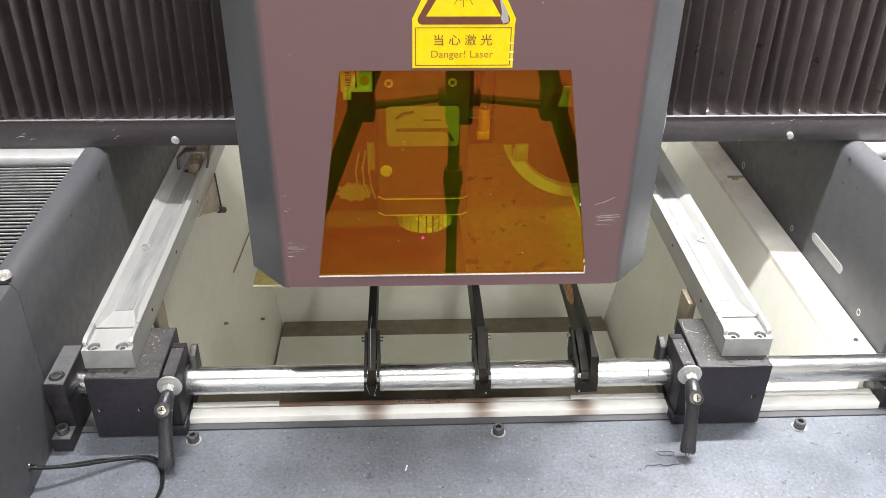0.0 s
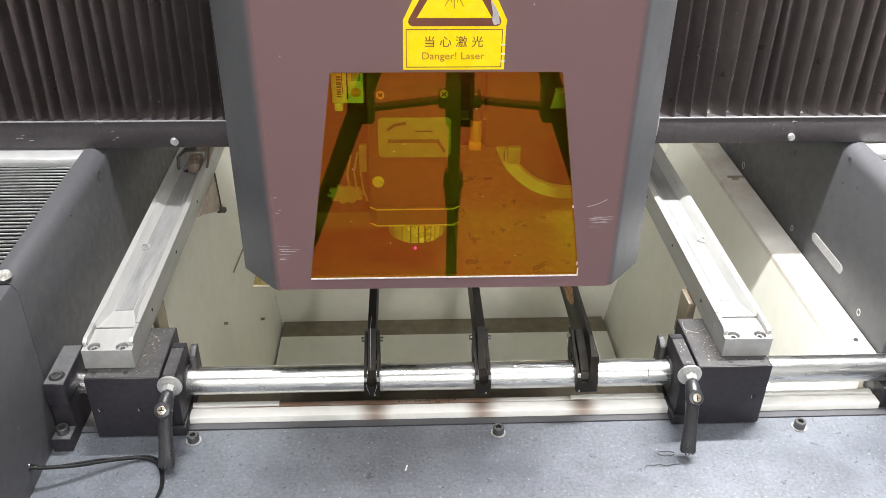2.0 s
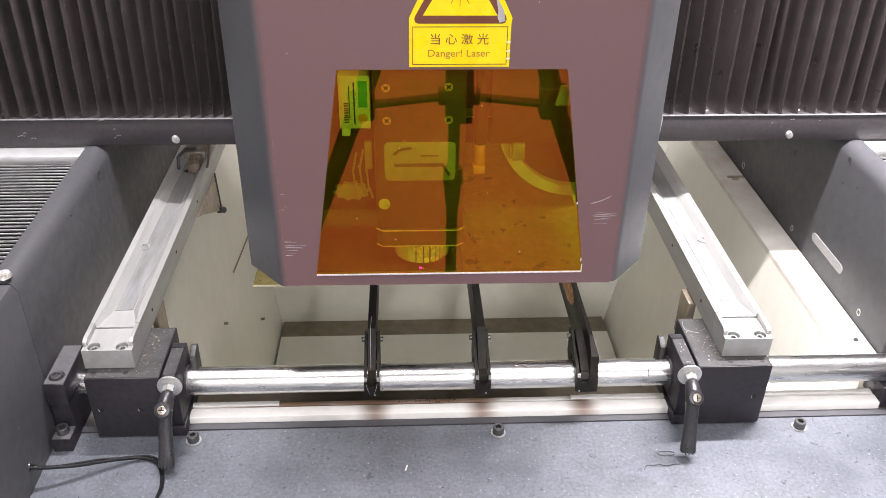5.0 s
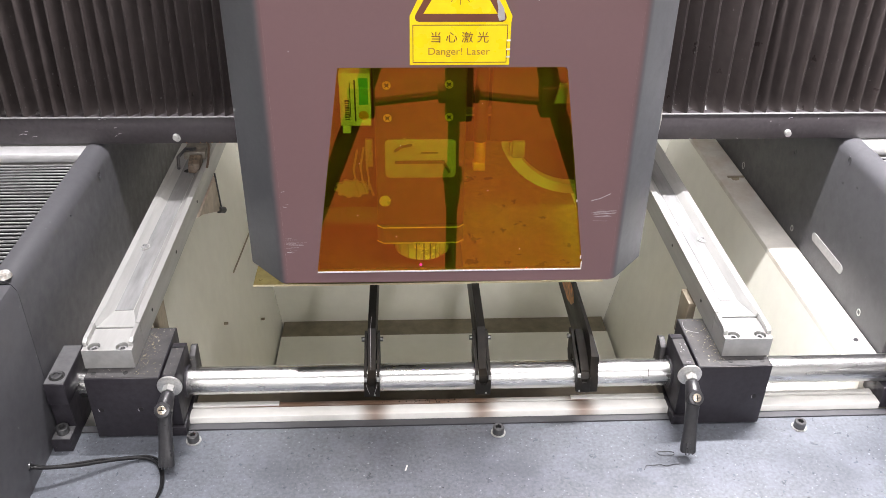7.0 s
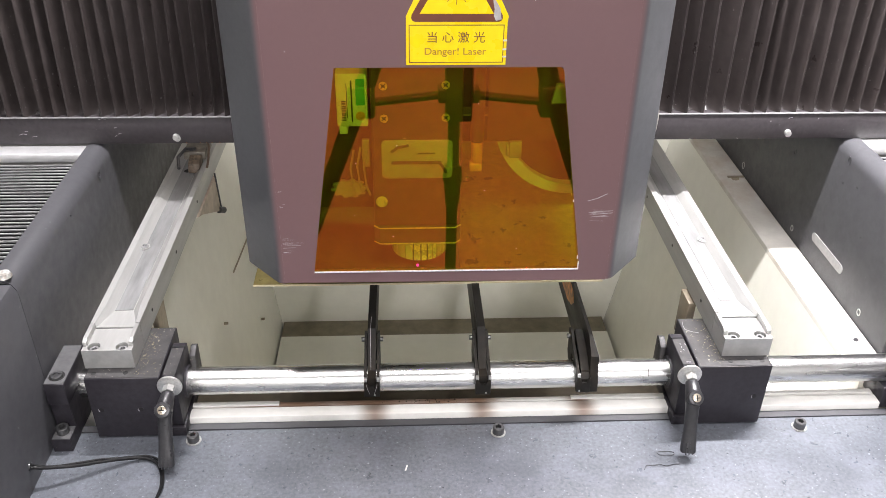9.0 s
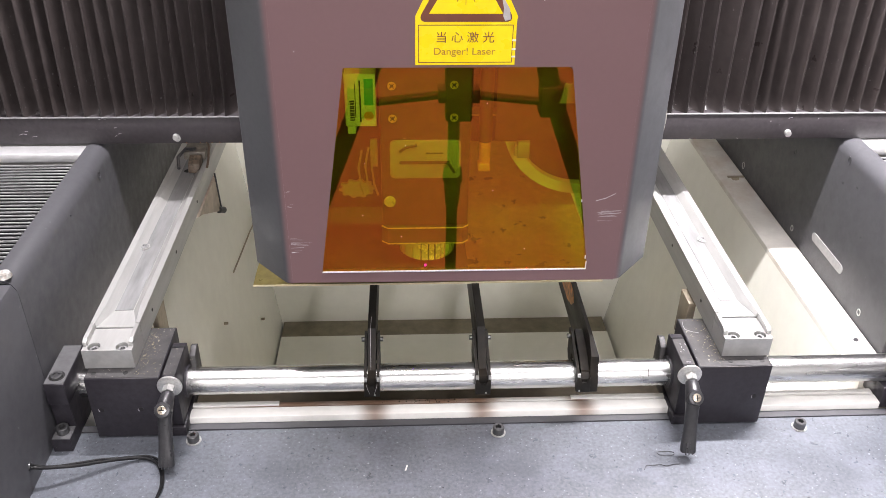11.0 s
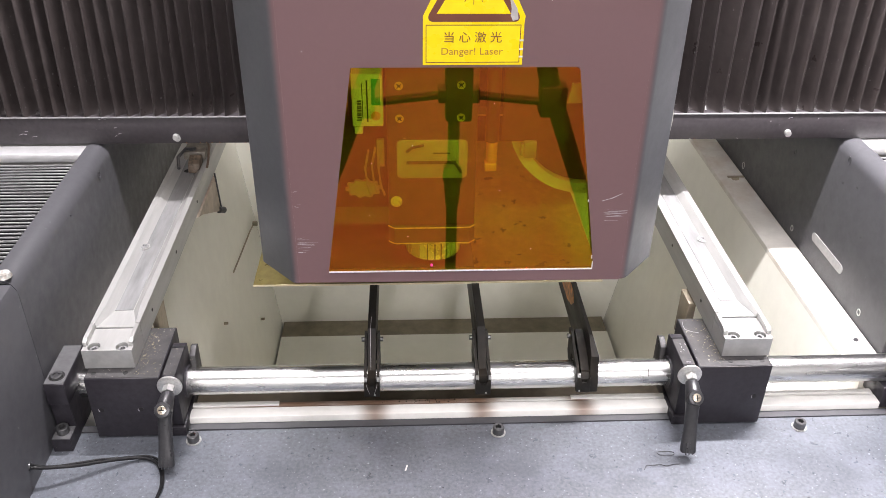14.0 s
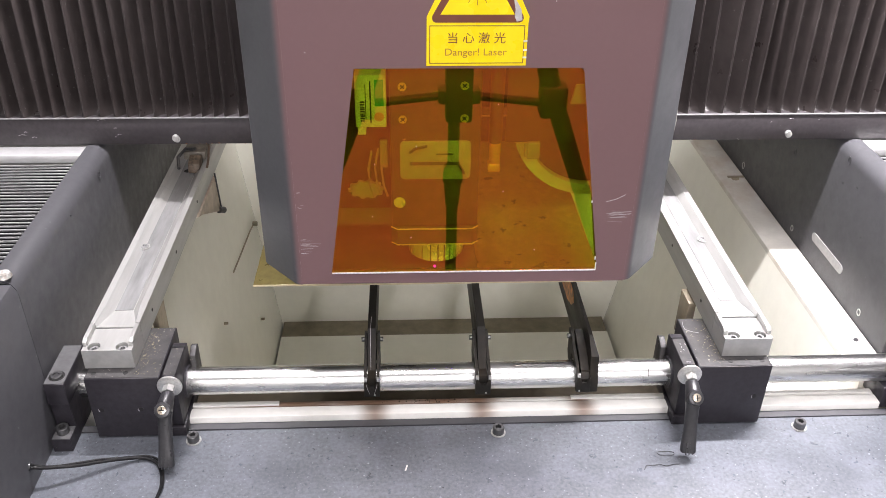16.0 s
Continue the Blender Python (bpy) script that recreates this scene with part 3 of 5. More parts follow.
    for cx, cz, n_, ln in ((0.192, 0.102, 9, 0.034), (0.192, 0.094, 4, 0.022), (-0.203, 0.062, 8, 0.026), (-0.205, 0.046, 4, 0.012), (-0.207, 0.115, 3, 0.008), (-0.206, 0.135, 2, 0.006)):
        for i in range(n_):
            x, z = cx + rng.uniform(-0.006, 0.003), cz + rng.gauss(0, 0.003)
            l_ = ln * rng.uniform(0.3, 1.0)
            sl = rng.uniform(-0.06, 0.12)
            a, b = (x - l_ * 0.3, x + l_ * 0.7)
            a, b = max(a, -0.21), min(b, 0.21)
            stroke([(a, -0.0001, z), ((a + b) / 2, -0.0002, z + (b - a) * sl * 0.5), (b, -0.0001, z + (b - a) * sl)], rng.uniform(0.00006, 0.00018), SCRATCH_AND_GLINT, ob)
    stroke([(0.176, -0.0002, 0.119), (0.188, -0.0002, 0.1225), (0.2, -0.0002, 0.129)], 0.0003, SCRATCH_AND_GLINT, ob)
    stroke([(-0.238, 0.0245, 0.112), (-0.2365, 0.0235, 0.107), (-0.234, 0.021, 0.106)], 0.0005, SCRATCH_AND_GLINT, ob)
    stroke([(0.236, 0.0225, 0.312), (0.2375, 0.024, 0.322)], 0.0004, SCRATCH_AND_GLINT, ob)
    for i in range(16):
        x, z = rng.uniform(-0.2, 0.2), rng.uniform(0.31, 0.5)
        if abs(x - SX) > 0.065:
            part("paint_speck", cyl((x, 0.0001, z), (x, -0.0002, z), rng.uniform(0.0003, 0.0007), seg=6), SCRATCH_AND_GLINT, ob)
    for i in range(7):
        x, z = rng.uniform(-0.12, 0.13), rng.uniform(0.03, 0.27)
        part("dust_speck", cyl((x, -0.0012, z), (x, -0.0016, z), rng.uniform(0.0003, 0.0006), seg=6), DUST_WHITE, pane)
    return ob


hood_ob = hood()

# ---- inside the hood ----
PAD = material("pale_cover_plate", (0.29, 0.29, 0.26), 0.5, 0.1, 0.06, 60)
GOLD = material("bright_brass", (0.66, 0.54, 0.27), 0.35, 0.35, 0.05, 60)
WHITE_PLASTIC = material("white_plastic", (0.75, 0.75, 0.72), 0.4)
COPPER = material("orange_copper", (0.85, 0.35, 0.08), 0.35, 0.4)
PAPER = material("pale_label_paper", (0.72, 0.74, 0.6), 0.6, 0, 0.05, 90)
LABEL_GREEN = material("green_label_field", (0.06, 0.45, 0.2), 0.5)
INK = material("dark_print", (0.03, 0.03, 0.03), 0.6)
SPOT = bpy.data.materials.new("magenta_laser_glow")
SPOT.use_nodes = True
SPOT.node_tree.nodes["Principled BSDF"].inputs["Base Color"].default_value = (0.3, 0.02, 0.2, 1)
SPOT.node_tree.nodes["Principled BSDF"].inputs["Emission Color"].default_value = (0.14, 0.003, 1.0, 1)
SPOT.node_tree.nodes["Principled BSDF"].inputs["Emission Strength"].default_value = 16.0
YH = 0.035


def scan_head():
    z0, xa, xb = 0.0654, -0.0939, 0.0186
    head = part("scan_head", prism([(xa, z0), (xb, z0), (xb, 0.34), (xa, 0.34)], "y", YH + 0.001, YH + 0.08, 0.003), INNER, hood_ob, "dull brown laser scan head")
    (a0, b1), (a1, b0) = (-0.0820, 0.1885), (0.0067, 0.1360)
    plate = [(cx_ + 0.006 * math.cos(q), cz_ + 0.006 * math.sin(q)) for cx_, cz_, k in ((a1 - 0.006, b1 - 0.006, 0), (a0 + 0.006, b1 - 0.006, 1), (a0 + 0.006, b0 + 0.006, 2), (a1 - 0.006, b0 + 0.006, 3)) for q in [math.pi / 2 * (k + j / 4) for j in range(5)]]
    part("cover_plate", prism(plate, "y", YH - 0.002, YH + 0.0005, 0.0005), PAD, head, "pale rectangular cover plate")
    stroke([(a1 - 0.022, YH - 0.0024, b0 + 0.0225), (a1 - 0.016, YH - 0.0024, b0 + 0.0215), (a1 - 0.01, YH - 0.0024, b0 + 0.012), (a1 - 0.008, YH - 0.0024, b0 + 0.008)], 0.0022, INNER, head, "cover_mark")
    part("cover_mark", box(a0 + 0.012, a1 - 0.014, YH - 0.0026, YH - 0.0022, b0 + 0.02, b0 + 0.0245), INNER, head)
    part("cover_mark", box(a0 + 0.045, a1 - 0.022, YH - 0.0026, YH - 0.0022, b0 + 0.034, b0 + 0.036), INNER, head)
    stroke([(a0 + 0.012, YH - 0.0024, b0 + 0.037), (a0 + 0.02, YH - 0.0024, b0 + 0.043), (a0 + 0.034, YH - 0.0024, b0 + 0.046)], 0.002, INNER, head, "cover_mark")
    dx, dz = (-0.0834, 0.1020)
    part("plug", cyl((dx, YH + 0.0008, dz), (dx, YH - 0.002, dz), 0.0075, seg=20, bevel=0.0006), GOLD, head, "round brass plug")
    p0, p1 = (-0.0947, 0.0405), (0.0193, 0.0388)
    zt = z0 - 0.0005
    zb = p0[1]
    c = 0.008
    part("lens_mount", prism([(p0[0] + c, YH - 0.004), (p1[0] - c, YH - 0.004), (p1[0], YH + 0.004), (p1[0], YH + 0.075), (p0[0], YH + 0.075), (p0[0], YH + 0.004)], "z", zb, zt), INNER, head)
    for zz in (zb, zt - 0.0008):
        stroke([(p0[0], YH + 0.003, zz), (p0[0] + c, YH - 0.0045, zz), (p1[0] - c, YH - 0.0045, zz), (p1[0], YH + 0.003, zz)], 0.0009, GOLD, head, "mount_edge", "bright edge of the lens mount")
    lx0, lx1 = -0.0665, -0.0029
    cx, r = (lx0 + lx1) / 2, (lx1 - lx0) / 2 * 1.18
    lz = 0.0107
    spot_z = 0.0071
    bm = cyl((cx, YH + 0.036, lz), (cx, YH + 0.036, zb - 0.0003), r * 0.95, seg=40)
    lens = part("lens_ring", bm, INNER, head, "brass lens ring with raised bands for its highlights")
    # bright bands over a dark core stand for the smooth barrel's highlights
    band_brass = material("polished_lens_band", (0.95, 0.85, 0.55), 0.25, 0.45, 0.03, 100)
    rng = random.Random(8)
    a = -math.pi
    while a < 0.0:
        da = rng.uniform(0.14, 0.34)
        arc = [(cx + q * math.cos(a + da * k), YH + 0.036 + q * math.sin(a + da * k)) for q, ks in ((r, (0, 0.5, 1)), (r * 0.955, (1, 0.5, 0))) for k in ks]
        part("rib", prism(arc, "z", lz + 0.001, zb - 0.001), band_brass, lens)
        a += da + rng.uniform(0.025, 0.07)
    part("lens_glass", cyl((cx, YH + 0.036, lz - 0.004), (cx, YH + 0.036, lz - 0.0002), r * 0.8, r * 0.86, 32), material("dark_lens_glass", (0.03, 0.025, 0.03), 0.08), lens)
    # glowing ball stands for laser light scattered at the lens
    bm = bmesh.new()
    bmesh.ops.create_icosphere(bm, subdivisions=2, radius=0.0021, matrix=Matrix.Translation((cx - 0.003, YH - 0.006, spot_z)))
    part("laser_glow_spot", bm, SPOT, head, "small magenta glow of scattered laser light")
    # screws and label on the upper part
    for sx_, sz_ in ((-0.0782, 0.2588), (-0.0032, 0.2598), (-0.0779, 0.2169), (-0.0025, 0.2178)):
        s_ob = part("screw", ring_plate((0, 0, 0), 0.0052, 0.0022, 0.0012, 18), GOLD, head)
        at(s_ob, Matrix.Translation((sx_, YH + 0.0006, sz_)) @ Euler((math.pi / 2, 0, 0)).to_matrix().to_4x4())
        for d in ((1, 1), (1, -1)):
            stroke([(sx_ - 0.0026 * d[0], YH - 0.001, sz_ - 0.0026 * d[1]), (sx_ + 0.0026 * d[0], YH - 0.001, sz_ + 0.0026 * d[1])], 0.0006, INK, head, "screw_cross")
    (l0, t1), (l1, t0) = (-0.1356, 0.2703), (-0.0978, 0.2025)
    ly = 0.045
    lab = part("side_box", box(l0, l1, ly, ly + 0.03, t0, t1, 0.001), PAPER, head, "white side box with a printed label")
    part("label_field", box(l1 - 0.014, l1 - 0.003, ly - 0.0006, ly - 0.0002, t0 + 0.028, t1 - 0.006), LABEL_GREEN, lab)
    part("label_bar", box(l1 - 0.020, l1 - 0.0182, ly - 0.0006, ly - 0.0002, t0 + 0.006, t1 - 0.008), INK, lab)
    part("label_bar", box(l1 - 0.0255, l1 - 0.0245, ly - 0.0006, ly - 0.0002, t0 + 0.012, t1 - 0.012), INK, lab)
    for i in range(9):
        part("code_bar", box(l0 + 0.006, l0 + 0.0115, ly - 0.0006, ly - 0.0002, t0 + 0.008 + i * 0.003, t0 + 0.0095 + i * 0.003 + (i % 3) * 0.0004), INK, lab)
    part("label_seal", cyl((l1 - 0.009, ly - 0.0002, t0 + 0.014), (l1 - 0.009, ly - 0.0007, t0 + 0.014), 0.006, seg=16), COPPER, lab)
    part("connector", box(l0 + 0.002, l0 + 0.012, ly + 0.002, ly + 0.02, t0 - 0.011, t0 - 0.001, 0.001), PAPER, head)
    (cx0, cz1), (cx1, cz0) = (0.0305, 0.1801), (0.0456, 0.1527)
    cm = (cx0 + cx1) / 2
    part("gas_nozzle", cyl((cm, YH + 0.012, cz0), (cm, YH + 0.012, cz1), (cx1 - cx0) / 2 * 0.95, seg=24, bevel=0.001), COPPER, head, "orange copper nozzle")
    part("nozzle_tip", box(cx0 - 0.001, cx1 - 0.001, YH + 0.004, YH + 0.018, cz0 - 0.011, cz0 - 0.0004, 0.001), COPPER, head)
    part("nozzle_rod", cyl((cm, YH + 0.014, cz1 + 0.0004), (cm, YH + 0.014, 0.33), 0.0085, seg=20), INNER, head)
    return head


scan_head_ob = scan_head()


def hood_fittings():
    # cable chain wheel, bracket and small gear seen through the window
    cx, cz = (0.1672, 0.1985)
    px0, pz0 = (0.0514, 0.1768)
    part("upper_plate", box(px0, 0.20, 0.053, 0.056, pz0, 0.29, 0.0008), INNER, hood_ob)
    bm = bmesh.new()
    seg = 48
    rings = []
    for r, y in ((0.105, 0.075), (0.105, 0.068), (0.089, 0.064), (0.0885, 0.075)):
        rings.append([bm.verts.new((cx + r * math.cos(2 * math.pi * i / seg), y, cz + r * math.sin(2 * math.pi * i / seg))) for i in range(seg)])
    for a, b in zip(rings, rings[1:] + rings[:1]):
        for i in range(seg):
            j = (i + 1) % seg
            bm.faces.new((a[i], a[j], b[j], b[i]))
    bmesh.ops.recalc_face_normals(bm, faces=bm.faces[:])
    part("hose_ring", bm, material("pale_plastic_ring", (0.62, 0.6, 0.55), 0.45), hood_ob, "pale curved hose ring")
    part("ring_plate", cyl((cx, 0.074, cz), (cx, 0.078, cz), 0.088, seg=40), INNER, hood_ob)
    (a, b), (c, d) = (0.0793, 0.1797), (0.0950, 0.1574)
    part("bracket", box(a, c, 0.044, 0.052, d, b, 0.001), PAD, hood_ob)
    part("bracket_tab", box(a - 0.004, a - 0.0005, 0.044, 0.052, d + 0.003, b - 0.003, 0.0008), PAD, hood_ob)
    (a, b), (c, d) = (-0.1509, 0.1043), (-0.1030, 0.1037)
    bm = bmesh.new()
    gx, gz, gr = (a + c) / 2, b, (c - a) / 2
    pts = []
    for i in range(40):
        t = 2 * math.pi * i / 40
        rr = gr * (1.0 if i % 4 < 2 else 0.82)
        pts.append((gx + rr * math.cos(t), gz + rr * 0.55 * math.sin(t)))
    part("gear", prism(pts, "y", 0.065, 0.071), PAD, hood_ob, "pale toothed gear")
    for px in ((-0.1115, 0.1672), (-0.1202, 0.1634), (-0.1030, 0.1648)):
        stroke([(px[0] + 0.002, 0.06, px[1]), (px[0] - 0.003, 0.058, px[1] - 0.025), (px[0] - 0.001, 0.06, px[1] - 0.05), (px[0] + 0.004, 0.062, px[1] - 0.068)], 0.0016, PAD, hood_ob, "hose_loop", "pale thin hose loop")
    part("hose_tab", box((-0.1075, 0.1789)[0], (-0.0982, 0.1789)[0], 0.06, 0.066, (-0.1089, 0.1393)[1], (-0.1075, 0.1774)[1], 0.001), PAD, hood_ob)
    (a, b), (c, d) = (0.1258, 0.2667), (0.1401, 0.2425)
    part("hinge_plate", prism([(a + 0.002, b), (c, b), (c + 0.001, d), (a - 0.003, d)], "y", 0.018, 0.022), PAD, hood_ob)


hood_fittings()


# ---- shaft, blocks, rails ----
SHAFT_Y, SHAFT_Z, SHAFT_R = 0.93, 0.0525, 0.0198


def shaft():
    ob = base("guide_shaft", "polished steel guide shaft, worn bright", "steel shaft")
    part("rod", cyl((-0.479, SHAFT_Y, SHAFT_Z), (0.86, SHAFT_Y, SHAFT_Z), SHAFT_R, seg=64), STEEL, ob)
    part("graduation_mark", tube([(0.343, SHAFT_Y + 0.0199 * math.cos(a), SHAFT_Z + 0.0199 * math.sin(a)) for a in [math.radians(128 + 5 * k) for k in range(7)]], 0.0005, 6), HOLE, ob)
    return ob


shaft()


def shaft_support(x0, x1):
    ob = base("shaft_support", "black anodised shaft support bolted to the bed", "shaft support", "shaft supports")
    part("upper_half", box(x0, x1, 0.873, 0.956, 0.064, 0.099, 0.0012), BLACK, ob)
    # top and foot faces are coloured greyer than the black sides
    part("top_face", box(x0 + 0.001, x1 - 0.001, 0.8745, 0.955, 0.0991, 0.1), material("grey_block_top", (0.11, 0.11, 0.113), 0.45, 0.1, 0.08, 150, 0.3, 30, (0.08, 0.08, 0.08)), ob, "grey top face")
    part("lower_half", prism([(0.876, 0.0625), (0.956, 0.0625), (0.956, 0.0), (0.851, 0.0), (0.8515, 0.021), (0.878, 0.021)], "x", x0 + 0.001, x1 - 0.001), BLACK, ob)
    xm = (x0 + x1) / 2
    rim = part("bolt_recess", cyl((xm, 0.8895, 0.1001), (xm, 0.8895, 0.1004), 0.0105, seg=24), HOLE, ob)
    at(part("bolt", socket_head(0.008, 0.003, 0.0025), BOLT, ob), pose(xm, 0.889, 0.1005))
    part("foot_top", box(x0 + 0.0015, x1 - 0.0015, 0.8525, 0.8765, 0.0212, 0.0219), material("grey_foot_top", (0.13, 0.13, 0.133), 0.45, 0.1, 0.08, 150), ob, "grey top of the foot")
    at(part("foot_bolt", socket_head(0.0085, 0.0105, 0.006), BOLT, ob), pose(xm - 0.001, 0.866, 0.0211))
    return ob


shaft_support(-0.4805, -0.4535)
right_support = shaft_support(0.704, 0.732)
part("base_block", box(0.6895, 0.7035, 0.902, 0.96, 0.0, 0.036, 0.001), BLACK, right_support)


def lever(ob, x, z, tip):
    w = part("washer", cyl((x, 0.8735, z), (x, 0.8705, z), 0.0166, seg=32, bevel=0.0006), ZINC, ob, "zinc washer")
    part("hex_nut", cyl((x, 0.8703, z), (x, 0.861, z - 0.002), 0.0082, seg=6), ZINC, ob)
    hub = (x - 0.002, 0.836, z - 0.013)
    lv = part("clamp_lever", cyl((x, 0.861, z - 0.003), hub, 0.0085, 0.0118, 24, 0.0012), PLASTIC, ob, "black plastic clamping lever")
    a, b = Vector(hub) + Vector((0, 0.004, -0.004)), Vector(tip)
    bm = bmesh.new()
    m = (b - a).to_track_quat("Z", "Y").to_matrix().to_4x4()
    ln = (b - a).length
    loops = []
    for t, rx, ry in ((0.0, 0.0098, 0.0085), (0.15, 0.0088, 0.007), (0.5, 0.0088, 0.0062), (0.8, 0.0100, 0.0066), (0.97, 0.0105, 0.0068), (1.0, 0.0095, 0.006)):
        loops.append([bm.verts.new(Matrix.Translation(a) @ m @ Vector((rx * math.copysign(abs(math.cos(q)) ** 0.6, math.cos(q)), ry * math.copysign(abs(math.sin(q)) ** 0.6, math.sin(q)), t * ln))) for q in [2 * math.pi * k / 20 for k in range(20)]])
    for p, q in zip(loops, loops[1:]):
        for k in range(20):
            bm.faces.new((p[k], p[(k + 1) % 20], q[(k + 1) % 20], q[k]))
    bm.faces.new(loops[0][::-1]), bm.faces.new(loops[-1])
    bmesh.ops.recalc_face_normals(bm, faces=bm.faces[:])
    part("arm", bm, PLASTIC, lv)
    ax = (b - a).normalized()
    for k in (-0.0045, 0.0, 0.0045):
        p = b - ax * 0.018
        part("grip_rib", tube([p + Vector((k, -0.0068, 0.0)), b - ax * 0.001 + Vector((k, -0.0068, 0))], 0.0009, 6), PLASTIC, lv)
    d = Vector((0.05, -0.75, 0.62)).normalized()
    hub = Vector(hub) + Vector((0, 0.0, 0.004)) + d * 0.006
    part("screw_boss", cyl(hub - d * 0.014, hub, 0.0108, 0.0102, 24, 0.001), PLASTIC, lv)
    part("centre_screw", cyl(Vector(hub) - d * 0.001, Vector(hub) + d * 0.0025, 0.0058, seg=20, bevel=0.0008), material("brassy_screw", (0.6, 0.52, 0.42), 0.3, 0.9), lv, "pale domed lever screw")
    for q in ((1, 0), (0, 1)):
        e = Vector(hub) + d * 0.0031
        part("screw_slot", tube([e - Vector((0.0035 * q[0], 0.0025 * q[1], 0.003 * q[1])), e + Vector((0.0035 * q[0], 0.0025 * q[1], 0.003 * q[1]))], 0.0006, 5), HOLE, lv)


SWARF = material("golden_swarf", (0.5, 0.42, 0.25), 0.4, 0.5, 0.2, 300)


def rail_block(x0, x1, inner, label):
    """inner: +1 where the split clamp faces right, -1 where it faces left."""
    ob = base("clamp_block", label, "clamp block", "clamp blocks")
    part("block", box(x0, x1, 0.8747, 0.985, 0.0025, 0.106, 0.0012), BLACK, ob)
    part("block_foot", box(x0 - 0.004 if inner > 0 else x0 + 0.004, x1 - 0.004 if inner > 0 else x1 + 0.0, 0.905, 0.984, 0.0, 0.0022), BLACK, ob)
    part("top_plate", box(x0 + 0.0015, x1 - 0.0015, 0.8765, 0.9835, 0.1061, 0.1067), BLACK_DUSTY, ob, "dusty top with brass-coloured swarf")
    part("lower_plate", box(*sorted(((x1 if inner > 0 else x0) + inner * 0.0005, (x1 if inner > 0 else x0) + inner * 0.022)), 0.8757, 0.975, 0.0, 0.0155, 0.001), BLACK, ob)
    # split clamp ring plates on the inner side
    xi = x1 if inner > 0 else x0
    a, b = sorted((xi + inner * 0.0018, xi + inner * 0.0195))
    ring = [(0.879, 0.018), (0.957, 0.018), (0.957, 0.1), (0.9505, 0.103), (0.8825, 0.103), (0.879, 0.0995)]
    part("split_clamp", prism(ring, "x", a, b, 0.001), BLACK, ob)
    part("clamp_cap", box(a + 0.0008, b - 0.0008, 0.884, 0.940, 0.1031, 0.1036), BLACK_DUSTY, ob)
    part("clamp_slit", box(a - 0.0002, b + 0.0002, 0.9425, 0.9445, 0.1005, 0.1037), HOLE, ob)
    c, d = sorted((b + 0.0008, b + 0.0095)) if inner > 0 else sorted((a - 0.0008, a - 0.0095))
    part("rear_lug", prism([(0.945, 0.02), (0.975, 0.02), (0.975, 0.084), (0.967, 0.0875), (0.951, 0.08)], "x", c, d, 0.001), BLACK_DUSTY, ob)
    part("shaft_collar", cyl((xi + inner * 0.0196, SHAFT_Y, SHAFT_Z), (xi + inner * 0.0225, SHAFT_Y, SHAFT_Z), 0.0235, 0.0225, 40), BLACK, ob)
    rng = random.Random(21 if inner > 0 else 22)
    bm = bmesh.new()
    for i in range(150 if inner > 0 else 70):
        near = abs(rng.gauss(0, 0.012))
        fx = (-0.3635 + 0.0008 + near) if inner > 0 else (0.4335 - near)
        fy = rng.uniform(0.879, 0.982)
        if x0 + 0.002 < fx < x1 - 0.002:
            k, a = rng.uniform(0.0003, 0.001), rng.uniform(0, 3.1)
            c_, s_ = k * math.cos(a), k * math.sin(a)
            bm.faces.new([bm.verts.new((fx + u, fy + v, 0.10715 + rng.uniform(0, 0.0004))) for u, v in ((c_, s_), (-s_ * 0.5, c_ * 0.5), (-c_, -s_), (s_ * 0.5, -c_ * 0.5))])
    part("swarf", bm, SWARF, ob, "scattered golden metal swarf")
    for hx in ((x0 + 0.0105, x0 + 0.0525) if inner > 0 else (x0 + 0.0465, x0 + 0.0905)):
        part("screw_hole", cyl((hx, 0.8855, 0.1068), (hx, 0.8855, 0.1072), 0.0034, seg=16), HOLE, ob)
    for hx in ((x0 + 0.0135, x1 - 0.032) if inner > 0 else (x1 - 0.0155,)):
        part("side_hole", cyl((hx, 0.8746, 0.052), (hx, 0.8742, 0.052), 0.0036, seg=16), HOLE, ob)
        # pale crescent painted in for the glint on the hole's rim
        stroke([(hx - 0.0034, 0.874, 0.0535), (hx - 0.0036, 0.874, 0.0515), (hx - 0.0024, 0.874, 0.0492)], 0.00035, SCRATCH_AND_GLINT, ob, "hole_edge")
    lever(ob, xi + inner * (0.0135 if inner > 0 else 0.0125), 0.094 if inner > 0 else 0.0955, (-0.3172, 0.807, 0.0125) if inner > 0 else (0.378, 0.812, 0.011))
    return ob


rail_block(-0.427, -0.329, 1, "black clamp block with a hanging clamping lever")
scratched = rail_block(0.397, 0.499, -1, "black clamp block with scratched top and lever")


stroke([(0.4018, 0.976, 0.1069), (0.4004, 0.965, 0.1069), (0.4012, 0.9575, 0.1069), (0.408, 0.953, 0.1069), (0.4186, 0.949, 0.1069)], 0.00025, SCRATCH_AND_GLINT, scratched)
for a, b in (((0.3858, 0.9298), (0.3868, 0.927)), ((0.3862, 0.9234), (0.3856, 0.9205)), ((0.387, 0.9171), (0.388, 0.9146)), ((0.3925, 0.9296), (0.3932, 0.926)), ((0.3816, 0.9122), (0.383, 0.911)), ((0.384, 0.8895), (0.3895, 0.889))):
    stroke([(*a, 0.1037), (*b, 0.1037)], 0.0004, SCRATCH_AND_GLINT, scratched)


